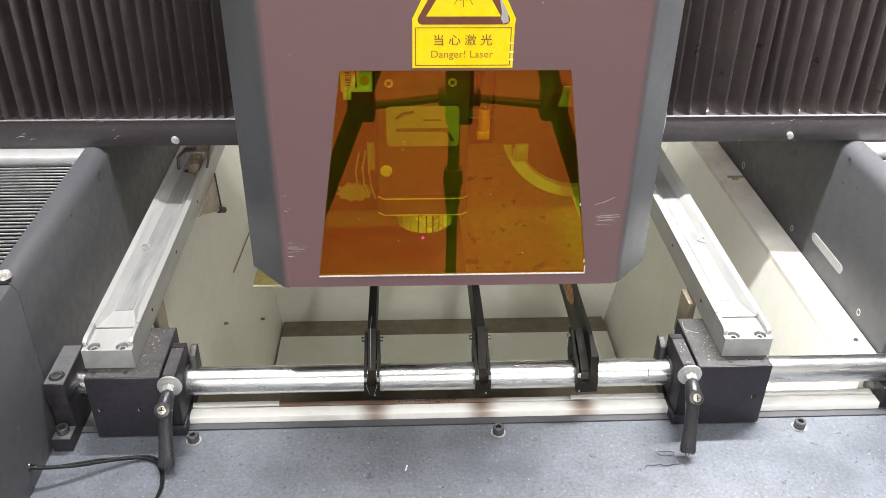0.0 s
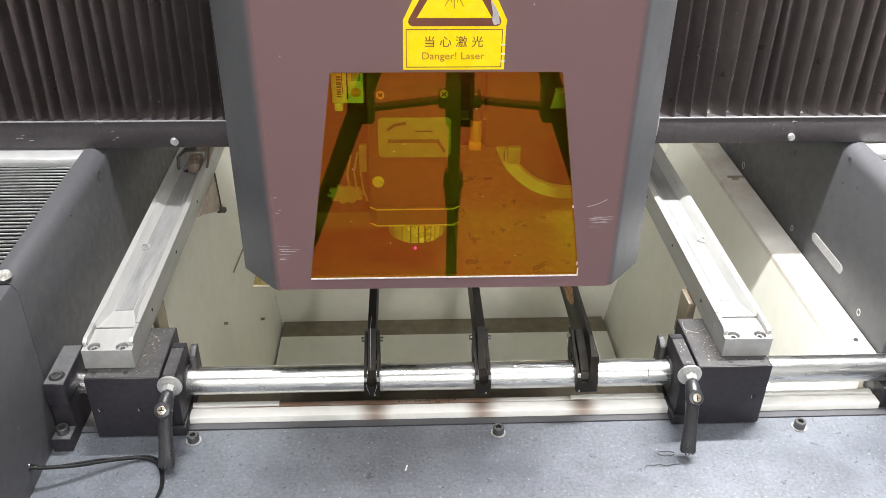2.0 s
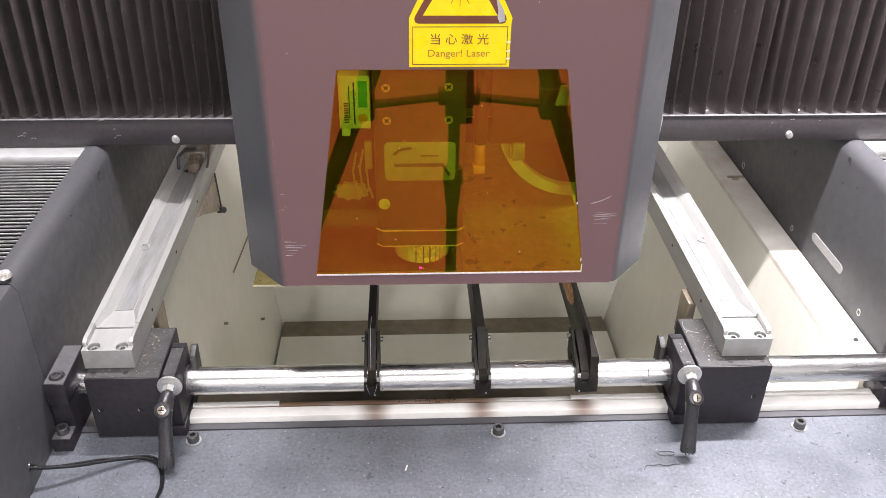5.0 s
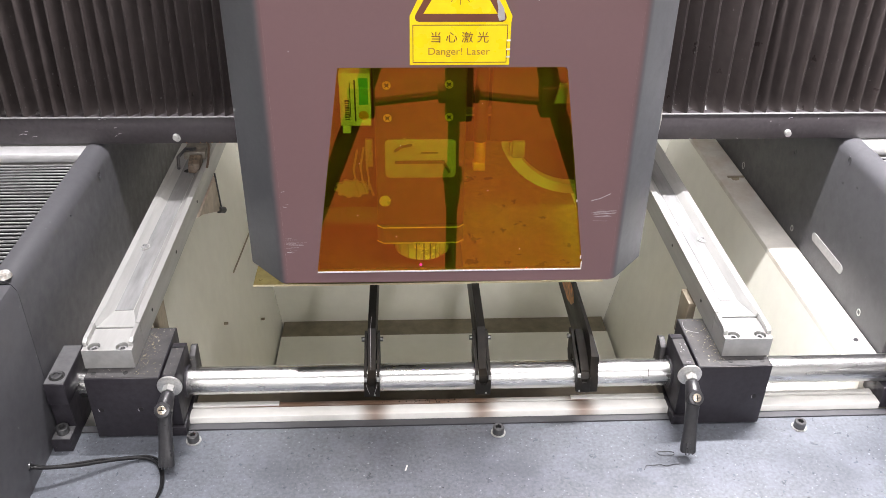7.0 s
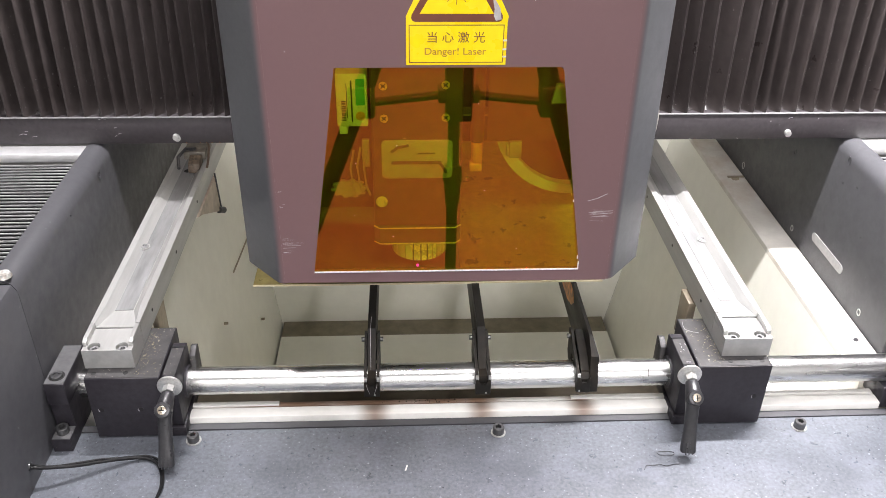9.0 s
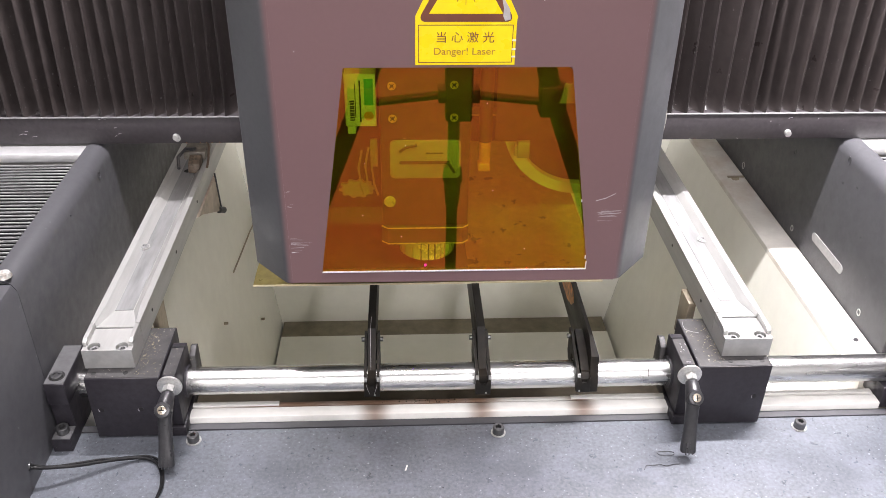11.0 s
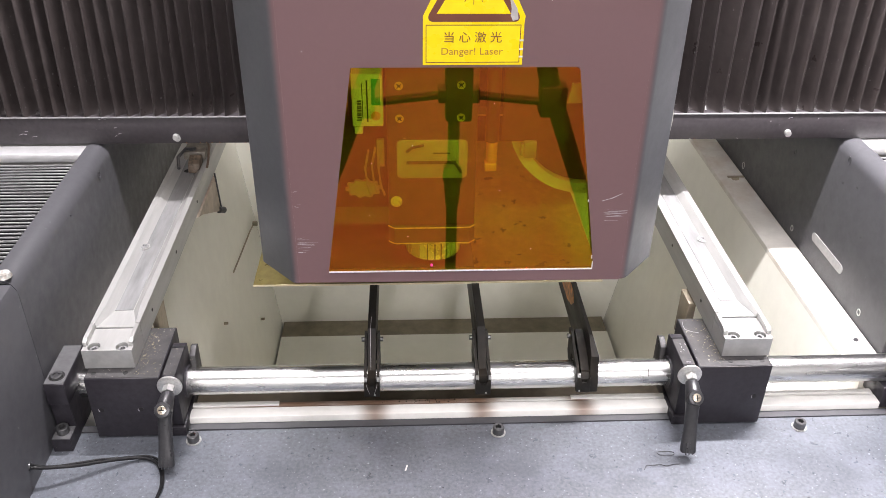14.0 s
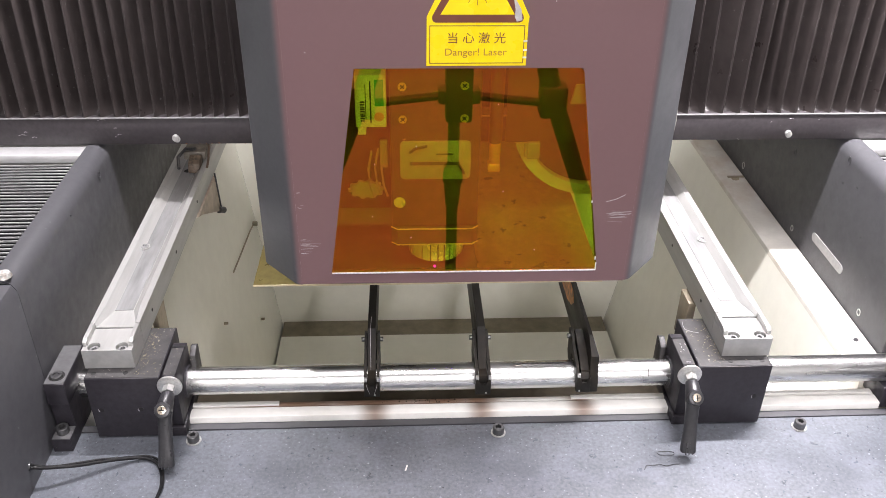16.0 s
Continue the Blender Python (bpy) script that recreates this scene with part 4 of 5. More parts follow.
def lofted(sections):
    """A solid through like outlines (x, z) standing at growing y."""
    bm = bmesh.new()
    loops = [[bm.verts.new((x, y, z)) for x, z in line] for y, line in sections]
    for a, b in zip(loops, loops[1:]):
        for k in range(len(a)):
            bm.faces.new((a[k], a[(k + 1) % len(a)], b[(k + 1) % len(a)], b[k]))
    bm.faces.new(loops[0]), bm.faces.new(loops[-1][::-1])
    bmesh.ops.recalc_face_normals(bm, faces=bm.faces[:])
    return bm


def bored_block(x0, x1, y0, y1, z0, z1, bores, r, depth, seg=32):
    """A block whose top has round blind bores, side by side along x."""
    bm = bmesh.new()
    mids = [x0] + [(a[0] + b[0]) / 2 for a, b in zip(bores, bores[1:])] + [x1]
    for (cx, cy), xa, xb in zip(bores, mids, mids[1:]):
        rim, low, out = [], [], []
        for i in range(seg):
            a = 2 * math.pi * (i + 0.5) / seg
            c, q = math.cos(a), math.sin(a)
            k = min((xb - cx) / c if c > 0 else (xa - cx) / c, (y1 - cy) / q if q > 0 else (y0 - cy) / q)
            rim.append(bm.verts.new((cx + r * c, cy + r * q, z1)))
            low.append(bm.verts.new((cx + r * c, cy + r * q, z1 - depth)))
            out.append(bm.verts.new((cx + k * c, cy + k * q, z1)))
        for i in range(seg):
            j = (i + 1) % seg
            u, v = out[i].co, out[j].co
            extra = []
            if abs(u.x - v.x) > 1e-6 and abs(u.y - v.y) > 1e-6:
                extra = [bm.verts.new((xb if (u.x + v.x) / 2 > cx else xa, y1 if (u.y + v.y) / 2 > cy else y0, z1))]
            bm.faces.new([rim[i], out[i]] + extra + [out[j], rim[j]])
            bm.faces.new((rim[i], rim[j], low[j], low[i]))
        bm.faces.new(low)
    v = {(i, j, k): bm.verts.new((x, y, z)) for i, x in enumerate((x0, x1)) for j, y in enumerate((y0, y1)) for k, z in enumerate((z0, z1))}
    for q in (((0, 0, 0), (1, 0, 0), (1, 0, 1), (0, 0, 1)), ((0, 1, 0), (0, 1, 1), (1, 1, 1), (1, 1, 0)), ((0, 0, 0), (0, 0, 1), (0, 1, 1), (0, 1, 0)), ((1, 0, 0), (1, 1, 0), (1, 1, 1), (1, 0, 1)), ((0, 0, 0), (0, 1, 0), (1, 1, 0), (1, 0, 0))):
        bm.faces.new([v[k] for k in q])
    bmesh.ops.remove_doubles(bm, verts=bm.verts[:], dist=1e-6)
    bmesh.ops.recalc_face_normals(bm, faces=bm.faces[:])
    return bm


def clamp_rail(x0, x1, sign):
    rail = base("clamp_rail", "milled aluminium clamping rail with a darker groove", "machine rail", "clamping rails")
    w = x1 - x0
    zt = 0.1465
    prof = [(x0, 0.1073), (x1, 0.1073), (x1, zt), (x1 - 0.009, zt), (x1 - 0.0175, 0.1395), (x1 - 0.0195, 0.1375), (x0 + 0.0195, 0.1375), (x0 + 0.0175, 0.1395), (x0 + 0.009, zt), (x0, zt)]
    flare = [(x0, 0.1073), (x1, 0.1073), (x1, zt), (x1 - 0.0055, zt), (x1 - 0.006, 0.1392), (x1 - 0.0065, 0.1388), (x0 + 0.0065, 0.1388), (x0 + 0.006, 0.1392), (x0 + 0.0055, zt), (x0, zt)]
    part("rail_body", lofted([(0.9445, flare), (0.984, prof), (1.34, prof)]), RAIL, rail)
    part("rail_rear", prism(prof, "y", 1.3405, 1.80), RAIL, rail)
    # darker strip along the groove floor
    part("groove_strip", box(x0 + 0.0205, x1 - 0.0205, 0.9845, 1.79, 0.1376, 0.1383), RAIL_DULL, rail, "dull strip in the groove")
    # front pocket with two counterbored screws
    part("rail_nose", bored_block(x0, x1, 0.8957, 0.9435, 0.1073, 0.137, [(x0 + 0.0145, 0.9045), (x1 - 0.0145, 0.9045)], 0.0082, 0.008), RAIL, rail)
    part("end_gap", box(x0 + 0.0058, x1 - 0.0058, 0.9434, 0.9444, 0.1365, 0.1372), HOLE, rail, "dark gap behind the nose")
    for a, b in ((x0, x0 + 0.0055), (x1 - 0.0055, x1)):
        part("nose_lip", prism([(0.905, 0.1372), (0.9438, 0.1372), (0.9438, zt), (0.911, zt), (0.905, 0.1435)], "x", a, b, 0.0005), RAIL, rail)
    for sx in (x0 + 0.0145, x1 - 0.0145):
        at(part("screw", socket_head(0.0062, 0.0045, 0.003), RAIL_DULL, rail), pose(sx, 0.9045, 0.1291))
    xb = x0 + 0.0195 if sign < 0 else x1 - 0.0195
    at(part("set_screw", socket_head(0.0068, 0.0012, 0.001), RAIL_DULL, rail), pose(xb, 1.1515, 0.1395))
    at(part("screw_rim", ring_plate((0, 0, 0), 0.0088, 0.0068, 0.0008, 24), RAIL, rail), pose(xb, 1.1515, 0.1394))
    xs = x1 if sign < 0 else x0
    for y in (1.155, 1.0, 1.32):
        part("side_hole", cyl((xs - 0.0002, y, 0.127), (xs + (0.0004 if sign < 0 else -0.0004), y, 0.127), 0.0028, seg=14), HOLE, rail)
    return rail


rail_l = clamp_rail(-0.43, -0.364, -1)
rail_r = clamp_rail(0.434, 0.50, 1)

# hanging bracket behind and below the rail
GALV = material("dull_steel_bracket", (0.3, 0.255, 0.185), 0.55, 0.3, 0.1, 60, 0.4, 15, (0.2, 0.17, 0.12))


def rear_bracket(x, s, label):
    ob = base("rear_bracket", label, "steel bracket", "rear brackets")
    part("plate", prism([(1.30, 0.1065), (1.332, 0.094), (1.45, 0.034), (1.463, 0.04), (1.46, 0.1065)], "x", x - 0.006, x + 0.004, 0.001), material("pale_brown_bracket", (0.5, 0.42, 0.34), 0.5, 0.2, 0.08, 60), ob)
    part("rear_block", box(x - 0.045, x - 0.004, 1.44, 1.50, 0.149, 0.166, 0.003), material("grimy_steel_block", (0.2, 0.18, 0.15), 0.5, 0.3, 0.15, 90, 0.7, 40, (0.06, 0.045, 0.035)), ob)
    part("slot_hole", cyl((x - 0.034, 1.415, 0.1392), (x - 0.034, 1.415, 0.1397), 0.0065, seg=18), HOLE, ob)
    part("grimy_lug", prism([(1.405, 0.139), (1.44, 0.139), (1.444, 0.158), (1.432, 0.164), (1.41, 0.156)], "x", x - 0.031, x - 0.01, 0.002), material("brown_grimy_lug", (0.16, 0.12, 0.085), 0.55, 0.1, 0.3, 120, 0.7, 60, (0.05, 0.035, 0.025)), ob, "brown grimy lug")
    part("hook_wire", tube([(x - 0.004, 1.47, 0.176), (x + 0.002, 1.45, 0.172), (x + 0.004, 1.425, 0.158), (x + 0.003, 1.41, 0.148)], 0.0022, 8), material("brown_wire", (0.12, 0.08, 0.055), 0.5), ob)
    part("clip", tube([(x - 0.045, 1.40, 0.152), (x - 0.052, 1.43, 0.16), (x - 0.04, 1.445, 0.17), (x - 0.02, 1.44, 0.172)], 0.003, 8), BOLT, ob)
    part("pin", cyl((x + 0.006, 1.447, 0.118), (x + 0.006, 1.462, 0.03), 0.0016, seg=10), BOLT, ob)
    part("pin_knob", cyl((x + 0.003, 1.452, 0.036), (x + 0.009, 1.466, 0.028), 0.0065, seg=14), BOLT, ob)
    for y in (1.45, 1.49):
        part("screw", cyl((x - 0.03, y, 0.1659), (x - 0.03, y, 0.1685), 0.006, seg=14), BOLT, ob)
    return ob


rear_bracket(-0.364, -1, "dull steel bracket and pin behind the rail")
lugs = base("hanging_lug", "brown steel lug hanging under the rail", "steel bracket", "hanging lugs")
part("plate", box(-0.372, -0.3655, 1.02, 1.06, 0.03, 0.107, 0.001), GALV, lugs)
part("plate", box(-0.38, -0.374, 1.035, 1.07, 0.02, 0.107, 0.001), GALV, lugs)
lugs = base("hanging_lug", "pale steel lug hanging under the rail", "steel bracket", "hanging lugs")
part("plate", box(0.425, 0.433, 1.02, 1.06, 0.03, 0.107, 0.001), GALV, lugs)
part("plate", box(0.437, 0.443, 1.035, 1.07, 0.02, 0.107, 0.001), GALV, lugs)

wall_wire = base("wall_wire", "thin dark wire hanging on the pit wall", "wire")
part("strand", tube([Vector(q) + Vector((0.003, 0, 0)) for q in ((-0.3899, 1.8802, -0.2484), (-0.3909, 1.8345, -0.2411), (-0.3923, 1.7175, -0.2305), (-0.3936, 1.6201, -0.2204))], 0.002, 6), GALV, wall_wire)
part("end_knob", cyl((-0.3897, 1.8880, -0.2496), Vector((-0.3897, 1.8880, -0.2496)) + Vector((0.012, 0, 0)), 0.006, seg=12), GALV, wall_wire)
for q in ((-0.3894, 1.4695, -0.2523), (-0.3647, 1.7327, -0.4375)):
    stud = base("wall_stud", "small dark stud on the pit wall", "stud", "wall studs")
    part("head", cyl(q, Vector(q) + Vector((0.008, 0, 0.001)), 0.003, seg=12), GALV, stud)
frame_screw = base("frame_screw", "dark screw head in the white beam", "screw", "frame screws", at=(0.7215, 1.047, 0.0101))
at(part("screw_head", socket_head(0.004, 0.002, 0.0015), BOLT, frame_screw), pose(0, 0, 0))
frame_screw = base("frame_screw", "dark screw head in the white beam", "screw", "frame screws", at=(0.7165, 1.61, 0.0101))
at(part("screw_head", socket_head(0.008, 0.004, 0.002), GALV, frame_screw), pose(0, 0, 0))
part("wing", box(-0.018, 0.018, -0.003, 0.003, 0.004, 0.007, 0.001), GALV, frame_screw)

# ---- slats ----
SLAT = material("black_oxide_slat", (0.016, 0.0145, 0.0125), 0.45, 0.0, 0.15, 120, 0.5, 18, (0.045, 0.036, 0.026), 0.1, 600, (1, 0.2, 1), spec=0.18)


def slat(x, rust):
    ob = base("support_slat", "black steel support slat hooked over the shaft" + (", scorched orange" if rust else ""), "support slat", "support slats", at=(x, 0, 0))
    d = 0.0107 if rust else 0.0
    t = 0.0025 if rust else 0.0056
    if rust:
        # this bar has slipped to the side and shows its whole flank down over the shaft
        line = [(0.8975, 0.046), (0.8975, 0.064), (0.9045, 0.079), (0.9085, 0.1), (0.934, 0.1185), (1.75, 0.1185), (1.75, 0.048), (0.962, 0.048), (0.952, 0.076), (0.912, 0.076), (0.908, 0.046)]
    else:
        line = [(0.9005, 0.062), (0.9005, 0.0755), (0.915, 0.0775), (0.958, 0.1185), (1.75, 0.1185), (1.75, 0.062), (0.956, 0.062), (0.952, 0.076), (0.91, 0.0745), (0.9095, 0.062)]
    bar = prism(line, "x", d - t, d + t)
    if rust:
        for v in bar.verts:
            if v.co.y < 0.91 and v.co.x > d:
                v.co.x += 0.006
    part("bar", bar, SLAT, ob)
    for s in ((-1,) if rust else (-1, 1)):
        a, b = sorted((s * 0.0068, s * 0.0108))
        cheek = [(0.8985, 0.046), (0.905, 0.046), (0.9085, 0.075), (0.948, 0.076), (0.955, 0.055), (0.966, 0.052), (0.9745, 0.062), (0.977, 0.1), (0.966, 0.104), (0.948, 0.092), (0.915, 0.083), (0.8985, 0.072)]
        part("cheek", prism(cheek, "x", a, b), SLAT, ob)
        part("pin", cyl((s * 0.0109, 0.966, 0.093), (s * 0.0155, 0.966, 0.093), 0.0034, seg=12), BOLT, ob)
        part("grip_pad", box(a + 0.0004, b + 0.0004, 0.8965, 0.9005, 0.0722, 0.0778, 0.0004), ZINC, ob, "small bright pad")
        if x < 0:
            stroke([(s * 0.0078, 0.8951, 0.0705), (s * 0.0062, 0.8951, 0.062), (s * 0.0032, 0.8951, 0.052)], 0.00022, SCRATCH_AND_GLINT, ob, "worn_edge")
    part("front_plate", prism([(-0.0106, 0.047), (0.0106 - d * 0.2, 0.0465), (0.0106 - d * 0.2, 0.071), (0.0085 - d * 0.2, 0.0735), (0.0032, 0.064), (-0.0032, 0.064), (-0.0085, 0.0735), (-0.0106, 0.071)], "y", 0.8952, 0.8982, 0.0005), SLAT, ob)
    part("rivet", cyl((0.004 - d, 0.8953, 0.0505), (0.004 - d, 0.894, 0.0505), 0.0012, seg=10), ZINC, ob)
    if rust:
        part("inner_cheek", prism([(0.899, 0.048), (0.905, 0.048), (0.9085, 0.075), (0.948, 0.077), (0.956, 0.06), (0.97, 0.06), (0.972, 0.1), (0.93, 0.088), (0.9, 0.068)], "x", -0.004, d - t - 0.0004), SLAT, ob)
        part("worn_edge", tube([(d + t, 0.9346, 0.1186), (d + t + 0.006, 0.9087, 0.1002), (d + t + 0.006, 0.9047, 0.0795), (d + t + 0.006, 0.8977, 0.0645)], 0.0002, 5), SCRATCH_AND_GLINT, ob, "bare worn nose of the bar")
        part("scorch", prism([(1.045, 0.094), (1.055, 0.108), (1.1, 0.112), (1.2, 0.112), (1.19, 0.066), (1.09, 0.07), (1.06, 0.08)], "x", d - t - 0.0005, d - t - 0.0002), material("orange_scorched_steel", (0.6, 0.24, 0.05), 0.4, 0.2, 0.3, 90, 0.45, 40, (0.06, 0.04, 0.03)), ob, "orange scorched patch")
    elif x < 0:
        # pale stroke drawn in for the highlight along this bar
        part("worn_edge", tube([(-0.0012, 0.9155, 0.0786), (-0.0018, 0.957, 0.1188), (-0.0008, 0.985, 0.1188)], 0.0003, 5), SCRATCH_AND_GLINT, ob, "pale highlight line drawn along the bar")
    return ob


slat(-0.0495, False)
slat(0.1055, False)
slat(0.2478, True)

# ---- sheet on the slats ----
bm = bmesh.new()
nx, ny = 40, 48
grid = [[bm.verts.new((-0.2312 + 0.533 * i / nx, 1.0684 + 0.58 * j / ny, 0.1195 + (0.0018 * noise.noise(Vector((i * 0.9, j * 0.9, 0))) + 0.001 * noise.noise(Vector((i * 0.35, j * 0.35, 3))) if j else 0.0))) for j in range(ny + 1)] for i in range(nx + 1)]
for i in range(nx):
    for j in range(ny):
        bm.faces.new((grid[i][j], grid[i + 1][j], grid[i + 1][j + 1], grid[i][j + 1]))
bmesh.ops.solidify(bm, geom=bm.faces[:], thickness=0.0012)
sheet_ob = thing("brass_sheet", bm, BRASS, "crumpled yellowed brass sheet lying on the slats", "metal sheet")
part("cut_edge", box(-0.2313, 0.3018, 1.0668, 1.0683, 0.118, 0.1205), material("pale_gold_edge", (0.8, 0.72, 0.5), 0.4, 0.4), sheet_ob, "pale bright cut edge")

# ---- bed details ----
for x, y in ((-0.296, 0.866), (0.1265, 0.868), (0.5565, 0.8655)):
    b = base("bed_bolt", "dark socket head bolt with a pale washer in the bed", "bolt", "bed bolts", at=(x, y, 0))
    part("washer", ring_plate((0, 0, 0), 0.0105, 0.006, 0.001), ZINC, b)
    at(part("bolt_head", socket_head(0.0082, 0.0105, 0.006), BOLT, b), pose(0, 0, 0.0013))
cable_pts = [(-0.494, 0.785, 0.036), (-0.4835, 0.7909, 0.033), (-0.4633, 0.796, 0.0265), (-0.4285, 0.806, 0.0195), (-0.3948, 0.8205, 0.012), (-0.3585, 0.831, 0.005), (-0.3379, 0.8246, 0.003), (-0.3264, 0.8072, 0.003), (-0.3207, 0.7827, 0.003), (-0.3215, 0.762, 0.003), (-0.327, 0.72, 0.003), (-0.335, 0.6, 0.003)]


def smooth_path(p, k=6):
    out = []
    for i in range(len(p) - 1):
        p0, p1, p2, p3 = (Vector(p[max(0, min(len(p) - 1, i + d))]) for d in (-1, 0, 1, 2))
        for s in range(k):
            t = s / k
            out.append(0.5 * (2 * p1 + (p2 - p0) * t + (2 * p0 - 5 * p1 + 4 * p2 - p3) * t * t + (3 * p1 - p0 - 3 * p2 + p3) * t ** 3))
    return out + [Vector(p[-1])]


cab = base("cable", "thin black twin cable lying across the bed", "cable")
CABLE = material("black_cable_jacket", (0.008, 0.008, 0.009), 0.5, 0, 0.1, 200, spec=0.2)
part("core", tube(smooth_path(cable_pts), 0.0022, 8), CABLE, cab)
part("core", tube([q + Vector((0.0012, 0.0036 + 0.0016 * math.sin(i * 0.4), 0)) for i, q in enumerate(smooth_path(cable_pts))], 0.0016, 8), CABLE, cab)
part("grommet", cyl((-0.4848, 0.7925, 0.033), (-0.4818, 0.7925, 0.0328), 0.0062, 0.0052, 18), PLASTIC, cab)
wire = base("loose_wire", "fine dark bent wire lying on the bed", "wire")
part("strand", tube(smooth_path([(0.3155, 0.792, 0.0006), (0.3205, 0.7995, 0.0006), (0.329, 0.7985, 0.0006), (0.337, 0.801, 0.0006), (0.347, 0.7975, 0.0006), (0.357, 0.800, 0.0006), (0.3665, 0.8005, 0.0006)]), 0.00045, 6), BOLT, wire)
clip = base("metal_clip", "small flat metal link lying on the bed", "metal clip")
part("link", tube(smooth_path([(0.343, 0.8175, 0.0006), (0.3405, 0.8205, 0.0006), (0.343, 0.8235, 0.0006), (0.36, 0.823, 0.0006), (0.3635, 0.820, 0.0006), (0.36, 0.817, 0.0006), (0.343, 0.8175, 0.0006)]), 0.0005, 6), BOLT, clip)
chip = base("paint_flake", "tiny white flake lying on the bed", "debris")
part("flake", box(-0.001, 0.001, -0.005, 0.005, 0, 0.0008), DUST_WHITE, chip)
at(chip, pose(-0.003, 0.8055, 0.0002, 0, 0, -15))

# ---- tripod standing before the machine ----
TRI = material("black_tripod_plastic", (0.018, 0.018, 0.019), 0.45, 0, 0.1, 90)


def tripod():
    ob = base("camera_tripod", "black camera tripod with braced legs before the machine", "tripod", at=(0.125, -0.05, -0.8))

    def p(x, z, y=0.0):
        return (x - 0.125, y, z + 0.8)

    part("hub", box(-0.026, 0.038, -0.03, 0.03, 0.832, 0.97, 0.006), TRI, ob)
    part("joint_block", box(-0.044, 0.056, -0.024, 0.024, 0.876, 0.912, 0.006), TRI, ob)
    part("column", cyl(p(0.119, -0.45), p(0.121, 0.031), 0.0145, seg=20), TRI, ob)
    part("upper_column", cyl(p(0.125, 0.1701), p(0.125, 0.72), 0.02, seg=20), TRI, ob)
    part("collar", cyl(p(0.12, -0.135), p(0.12, -0.095), 0.026, 0.022, 20), TRI, ob)
    part("column_sleeve", cyl(p(0.12, -0.2), p(0.12, -0.136), 0.018, 0.022, 20), TRI, ob)
    part("shoulder", box(-0.06, 0.11, -0.04, 0.04, 1.44, 1.5, 0.01), TRI, ob)
    for top, mid, foot in ((p(0.10, 0.64), p(-0.1, 0.09), p(-0.44, -0.8)), (p(0.205, 0.64), p(0.356, 0.09), p(0.68, -0.8)), (p(0.125, 0.64, -0.03), p(0.134, 0.09, -0.22), p(0.152, -0.8, -0.5))):
        thick = 0.011 if mid[1] < -0.1 else 0.024
        leg = part("leg", cyl(top, mid, thick, thick, 16), TRI, ob)
        part("lower_leg", cyl(mid, foot, thick * 0.96, thick * 0.7, 16), TRI, leg)
        part("joint", box(mid[0] - thick * 1.33, mid[0] + thick * 1.33, mid[1] - 0.03, mid[1] + 0.03, mid[2] - 0.05, mid[2] + 0.03, 0.008), TRI, leg)
        part("brace", cyl((0.0 if abs(mid[0]) < 0.1 else math.copysign(0.02, mid[0]), -0.03 if abs(mid[0]) < 0.1 else 0, 0.893), (mid[0], mid[1], 0.87), 0.0105, seg=12), TRI, leg)
        part("rubber_foot", cyl(foot, (foot[0], foot[1], foot[2] + 0.03), 0.022, seg=14), TRI, leg)
    return ob


tripod()


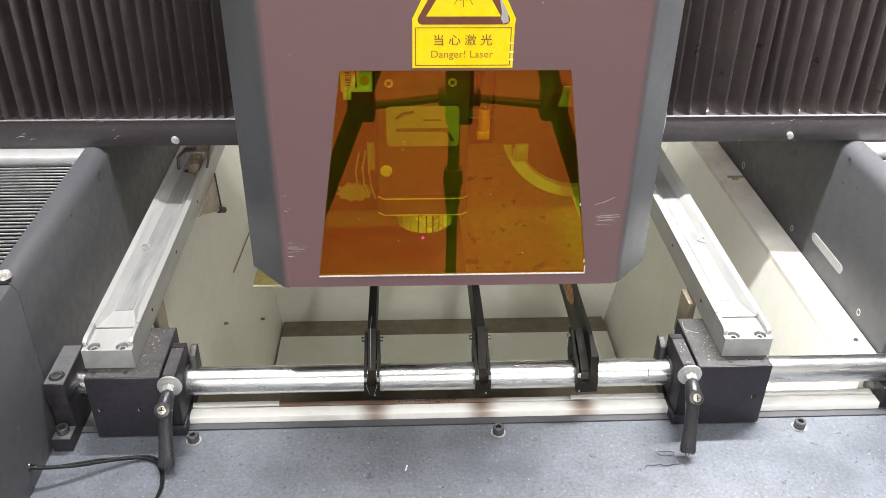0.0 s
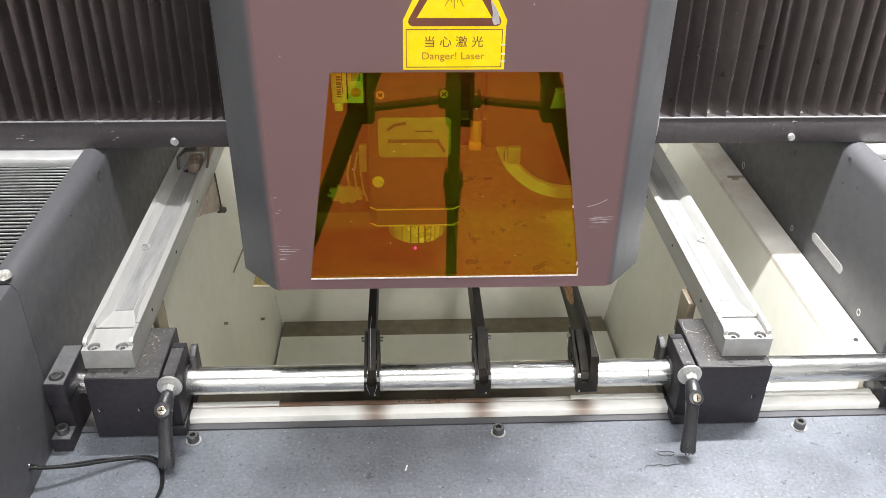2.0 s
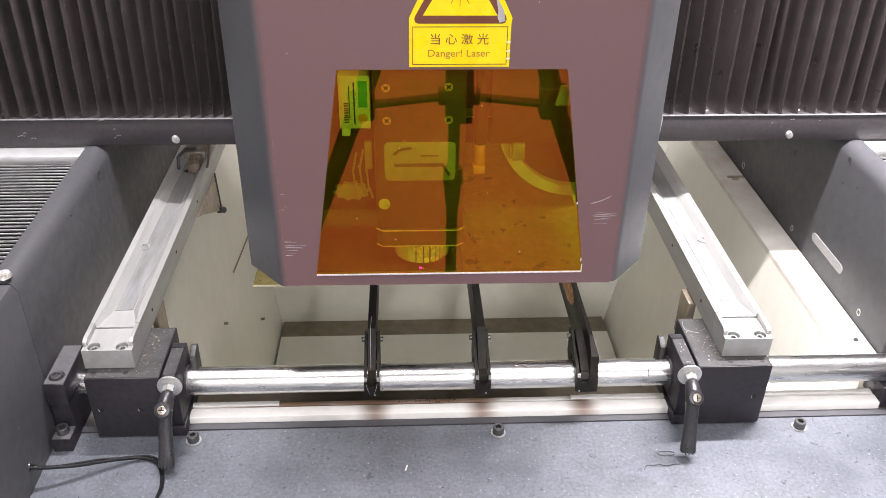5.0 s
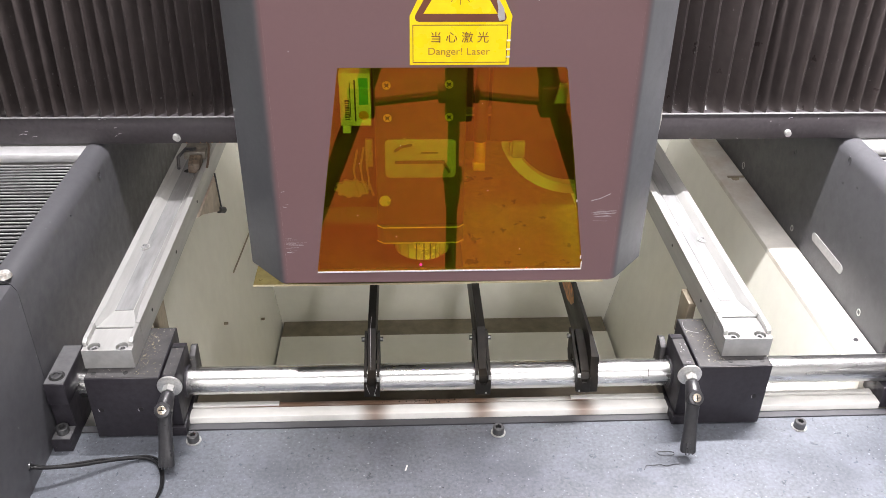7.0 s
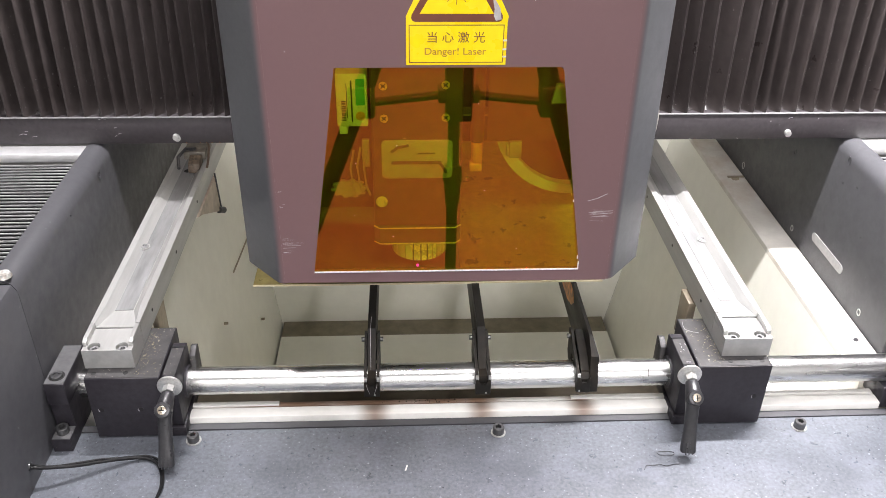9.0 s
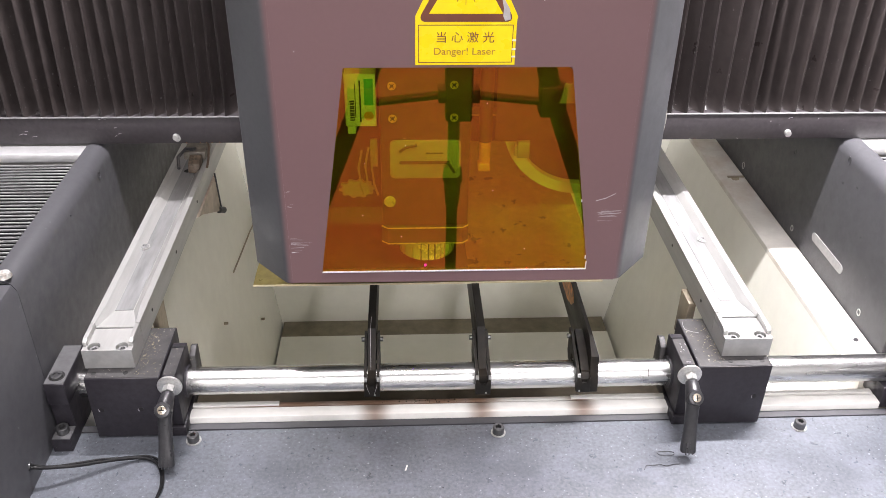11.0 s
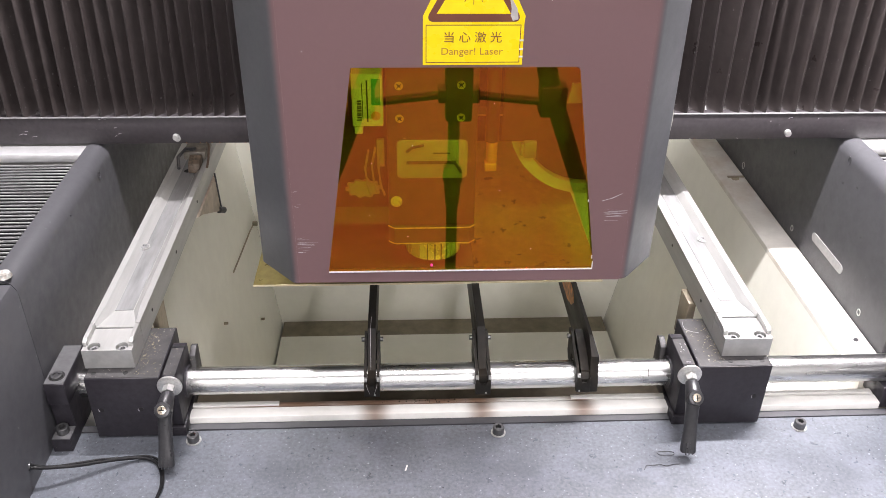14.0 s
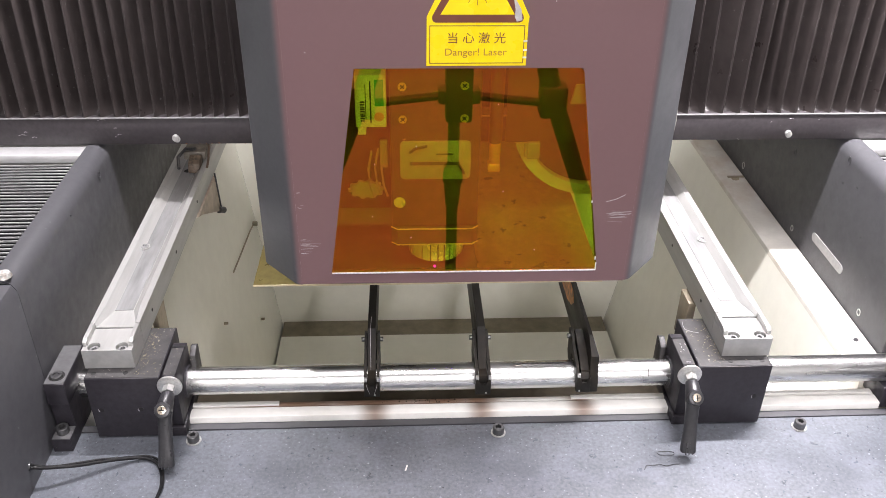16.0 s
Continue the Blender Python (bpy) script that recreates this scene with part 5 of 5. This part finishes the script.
def motions():
    # the gantry slides along its ways
    walk(gantry_ob, [(t, pose(0, y, 0)) for t, y in [
        (0, -0.0097), (0.5, -0.0097), (1, -0.0065), (1.5, -0.0069), (1.8, -0.0076), (1.95, -0.0151), (2.5, -0.0164), (3.5, -0.0168), (4, -0.0132),
        (4.2, -0.0119), (4.8, -0.0076), (6.3, -0.0041), (6.5, -0.0032), (6.7, -0.0002), (7, -0.0000), (11.5, -0.0000), (12, -0.0032), (12.5, -0.0076),
        (13, -0.0032), (13.3, -0.0000), (15, -0.0000), (15.5, -0.0015), (16, -0.0028),
    ]])
    # the hood steps across and goes with the gantry
    walk(hood_ob, [(t, pose(x, y, HOOD_Z)) for t, x, y in [
        (0, 0.0605, 0.9170), (0.5, 0.0596, 0.9170), (0.7, 0.0555, 0.9183), (0.8, 0.0527, 0.9189), (1, 0.0511, 0.9202), (1.2, 0.0518, 0.9201),
        (1.5, 0.0574, 0.9198), (1.7, 0.0580, 0.9194), (1.8, 0.0580, 0.9192), (1.9, 0.0518, 0.9141), (1.95, 0.0510, 0.9116), (2, 0.0502, 0.9115),
        (2.3, 0.0508, 0.9108), (2.5, 0.0530, 0.9103), (3, 0.0596, 0.9101), (3.2, 0.0593, 0.9100), (3.5, 0.0521, 0.9099), (4, 0.0496, 0.9135),
        (4.2, 0.0505, 0.9148), (4.5, 0.0524, 0.9170), (4.8, 0.0549, 0.9192), (6, 0.0649, 0.9219), (6.3, 0.0639, 0.9226), (6.5, 0.0611, 0.9235),
        (6.7, 0.0580, 0.9265), (7, 0.0577, 0.9267), (7.5, 0.0574, 0.9267), (8, 0.0552, 0.9267), (8.5, 0.0568, 0.9267), (9, 0.0536, 0.9267),
        (9.2, 0.0543, 0.9267), (9.6, 0.0555, 0.9267), (10.9, 0.0636, 0.9267), (11.3, 0.0642, 0.9267), (11.5, 0.0621, 0.9267), (12, 0.0627, 0.9235),
        (12.5, 0.0646, 0.9192), (13, 0.0649, 0.9235), (13.25, 0.0642, 0.9262), (13.3, 0.0674, 0.9267), (13.35, 0.0705, 0.9267), (13.5, 0.0742, 0.9267),
        (14, 0.0724, 0.9267), (14.5, 0.0755, 0.9267), (15, 0.0742, 0.9267), (15.1, 0.0792, 0.9264), (15.5, 0.0792, 0.9252), (16, 0.0764, 0.9239),
    ]])
    # the scan head lifts between marks
    walk(scan_head_ob, [(t, pose(0, 0, z)) for t, z in [
        (0, 0.0489), (0.1, 0.0473), (0.2, 0.0228), (0.3, 0.0016), (0.4, 0.0000), (1.7, 0.0000), (1.8, 0.0049), (1.9, 0.0293), (2, 0.0367),
        (2.1, 0.0326), (2.2, 0.0090), (2.3, 0.0000), (4.1, 0.0000), (4.2, 0.0065), (4.3, 0.0228), (4.4, 0.0244), (4.6, 0.0033), (4.7, 0.0000),
        (6.5, 0.0000), (6.6, 0.0049), (6.7, 0.0253), (6.8, 0.0253), (6.9, 0.0122), (7, 0.0008), (7.1, 0.0000), (7.5, 0.0000), (7.6, 0.0033),
        (7.7, 0.0163), (7.8, 0.0163), (7.9, 0.0016), (8, 0.0000), (8.6, 0.0000), (8.7, 0.0122), (8.8, 0.0139), (8.9, 0.0049), (9, 0.0000),
        (11.5, 0.0000), (11.6, 0.0049), (11.7, 0.0155), (11.8, 0.0155), (11.9, 0.0000), (13.2, 0.0000), (13.3, 0.0049), (13.4, 0.0310), (13.5, 0.0391),
        (13.6, 0.0391), (13.7, 0.0163), (13.8, 0.0008), (13.9, 0.0000), (15, 0.0000), (15.1, 0.0244), (15.2, 0.0244), (15.3, 0.0155), (15.4, 0.0000),
        (16, 0.0000),
    ]])


motions()
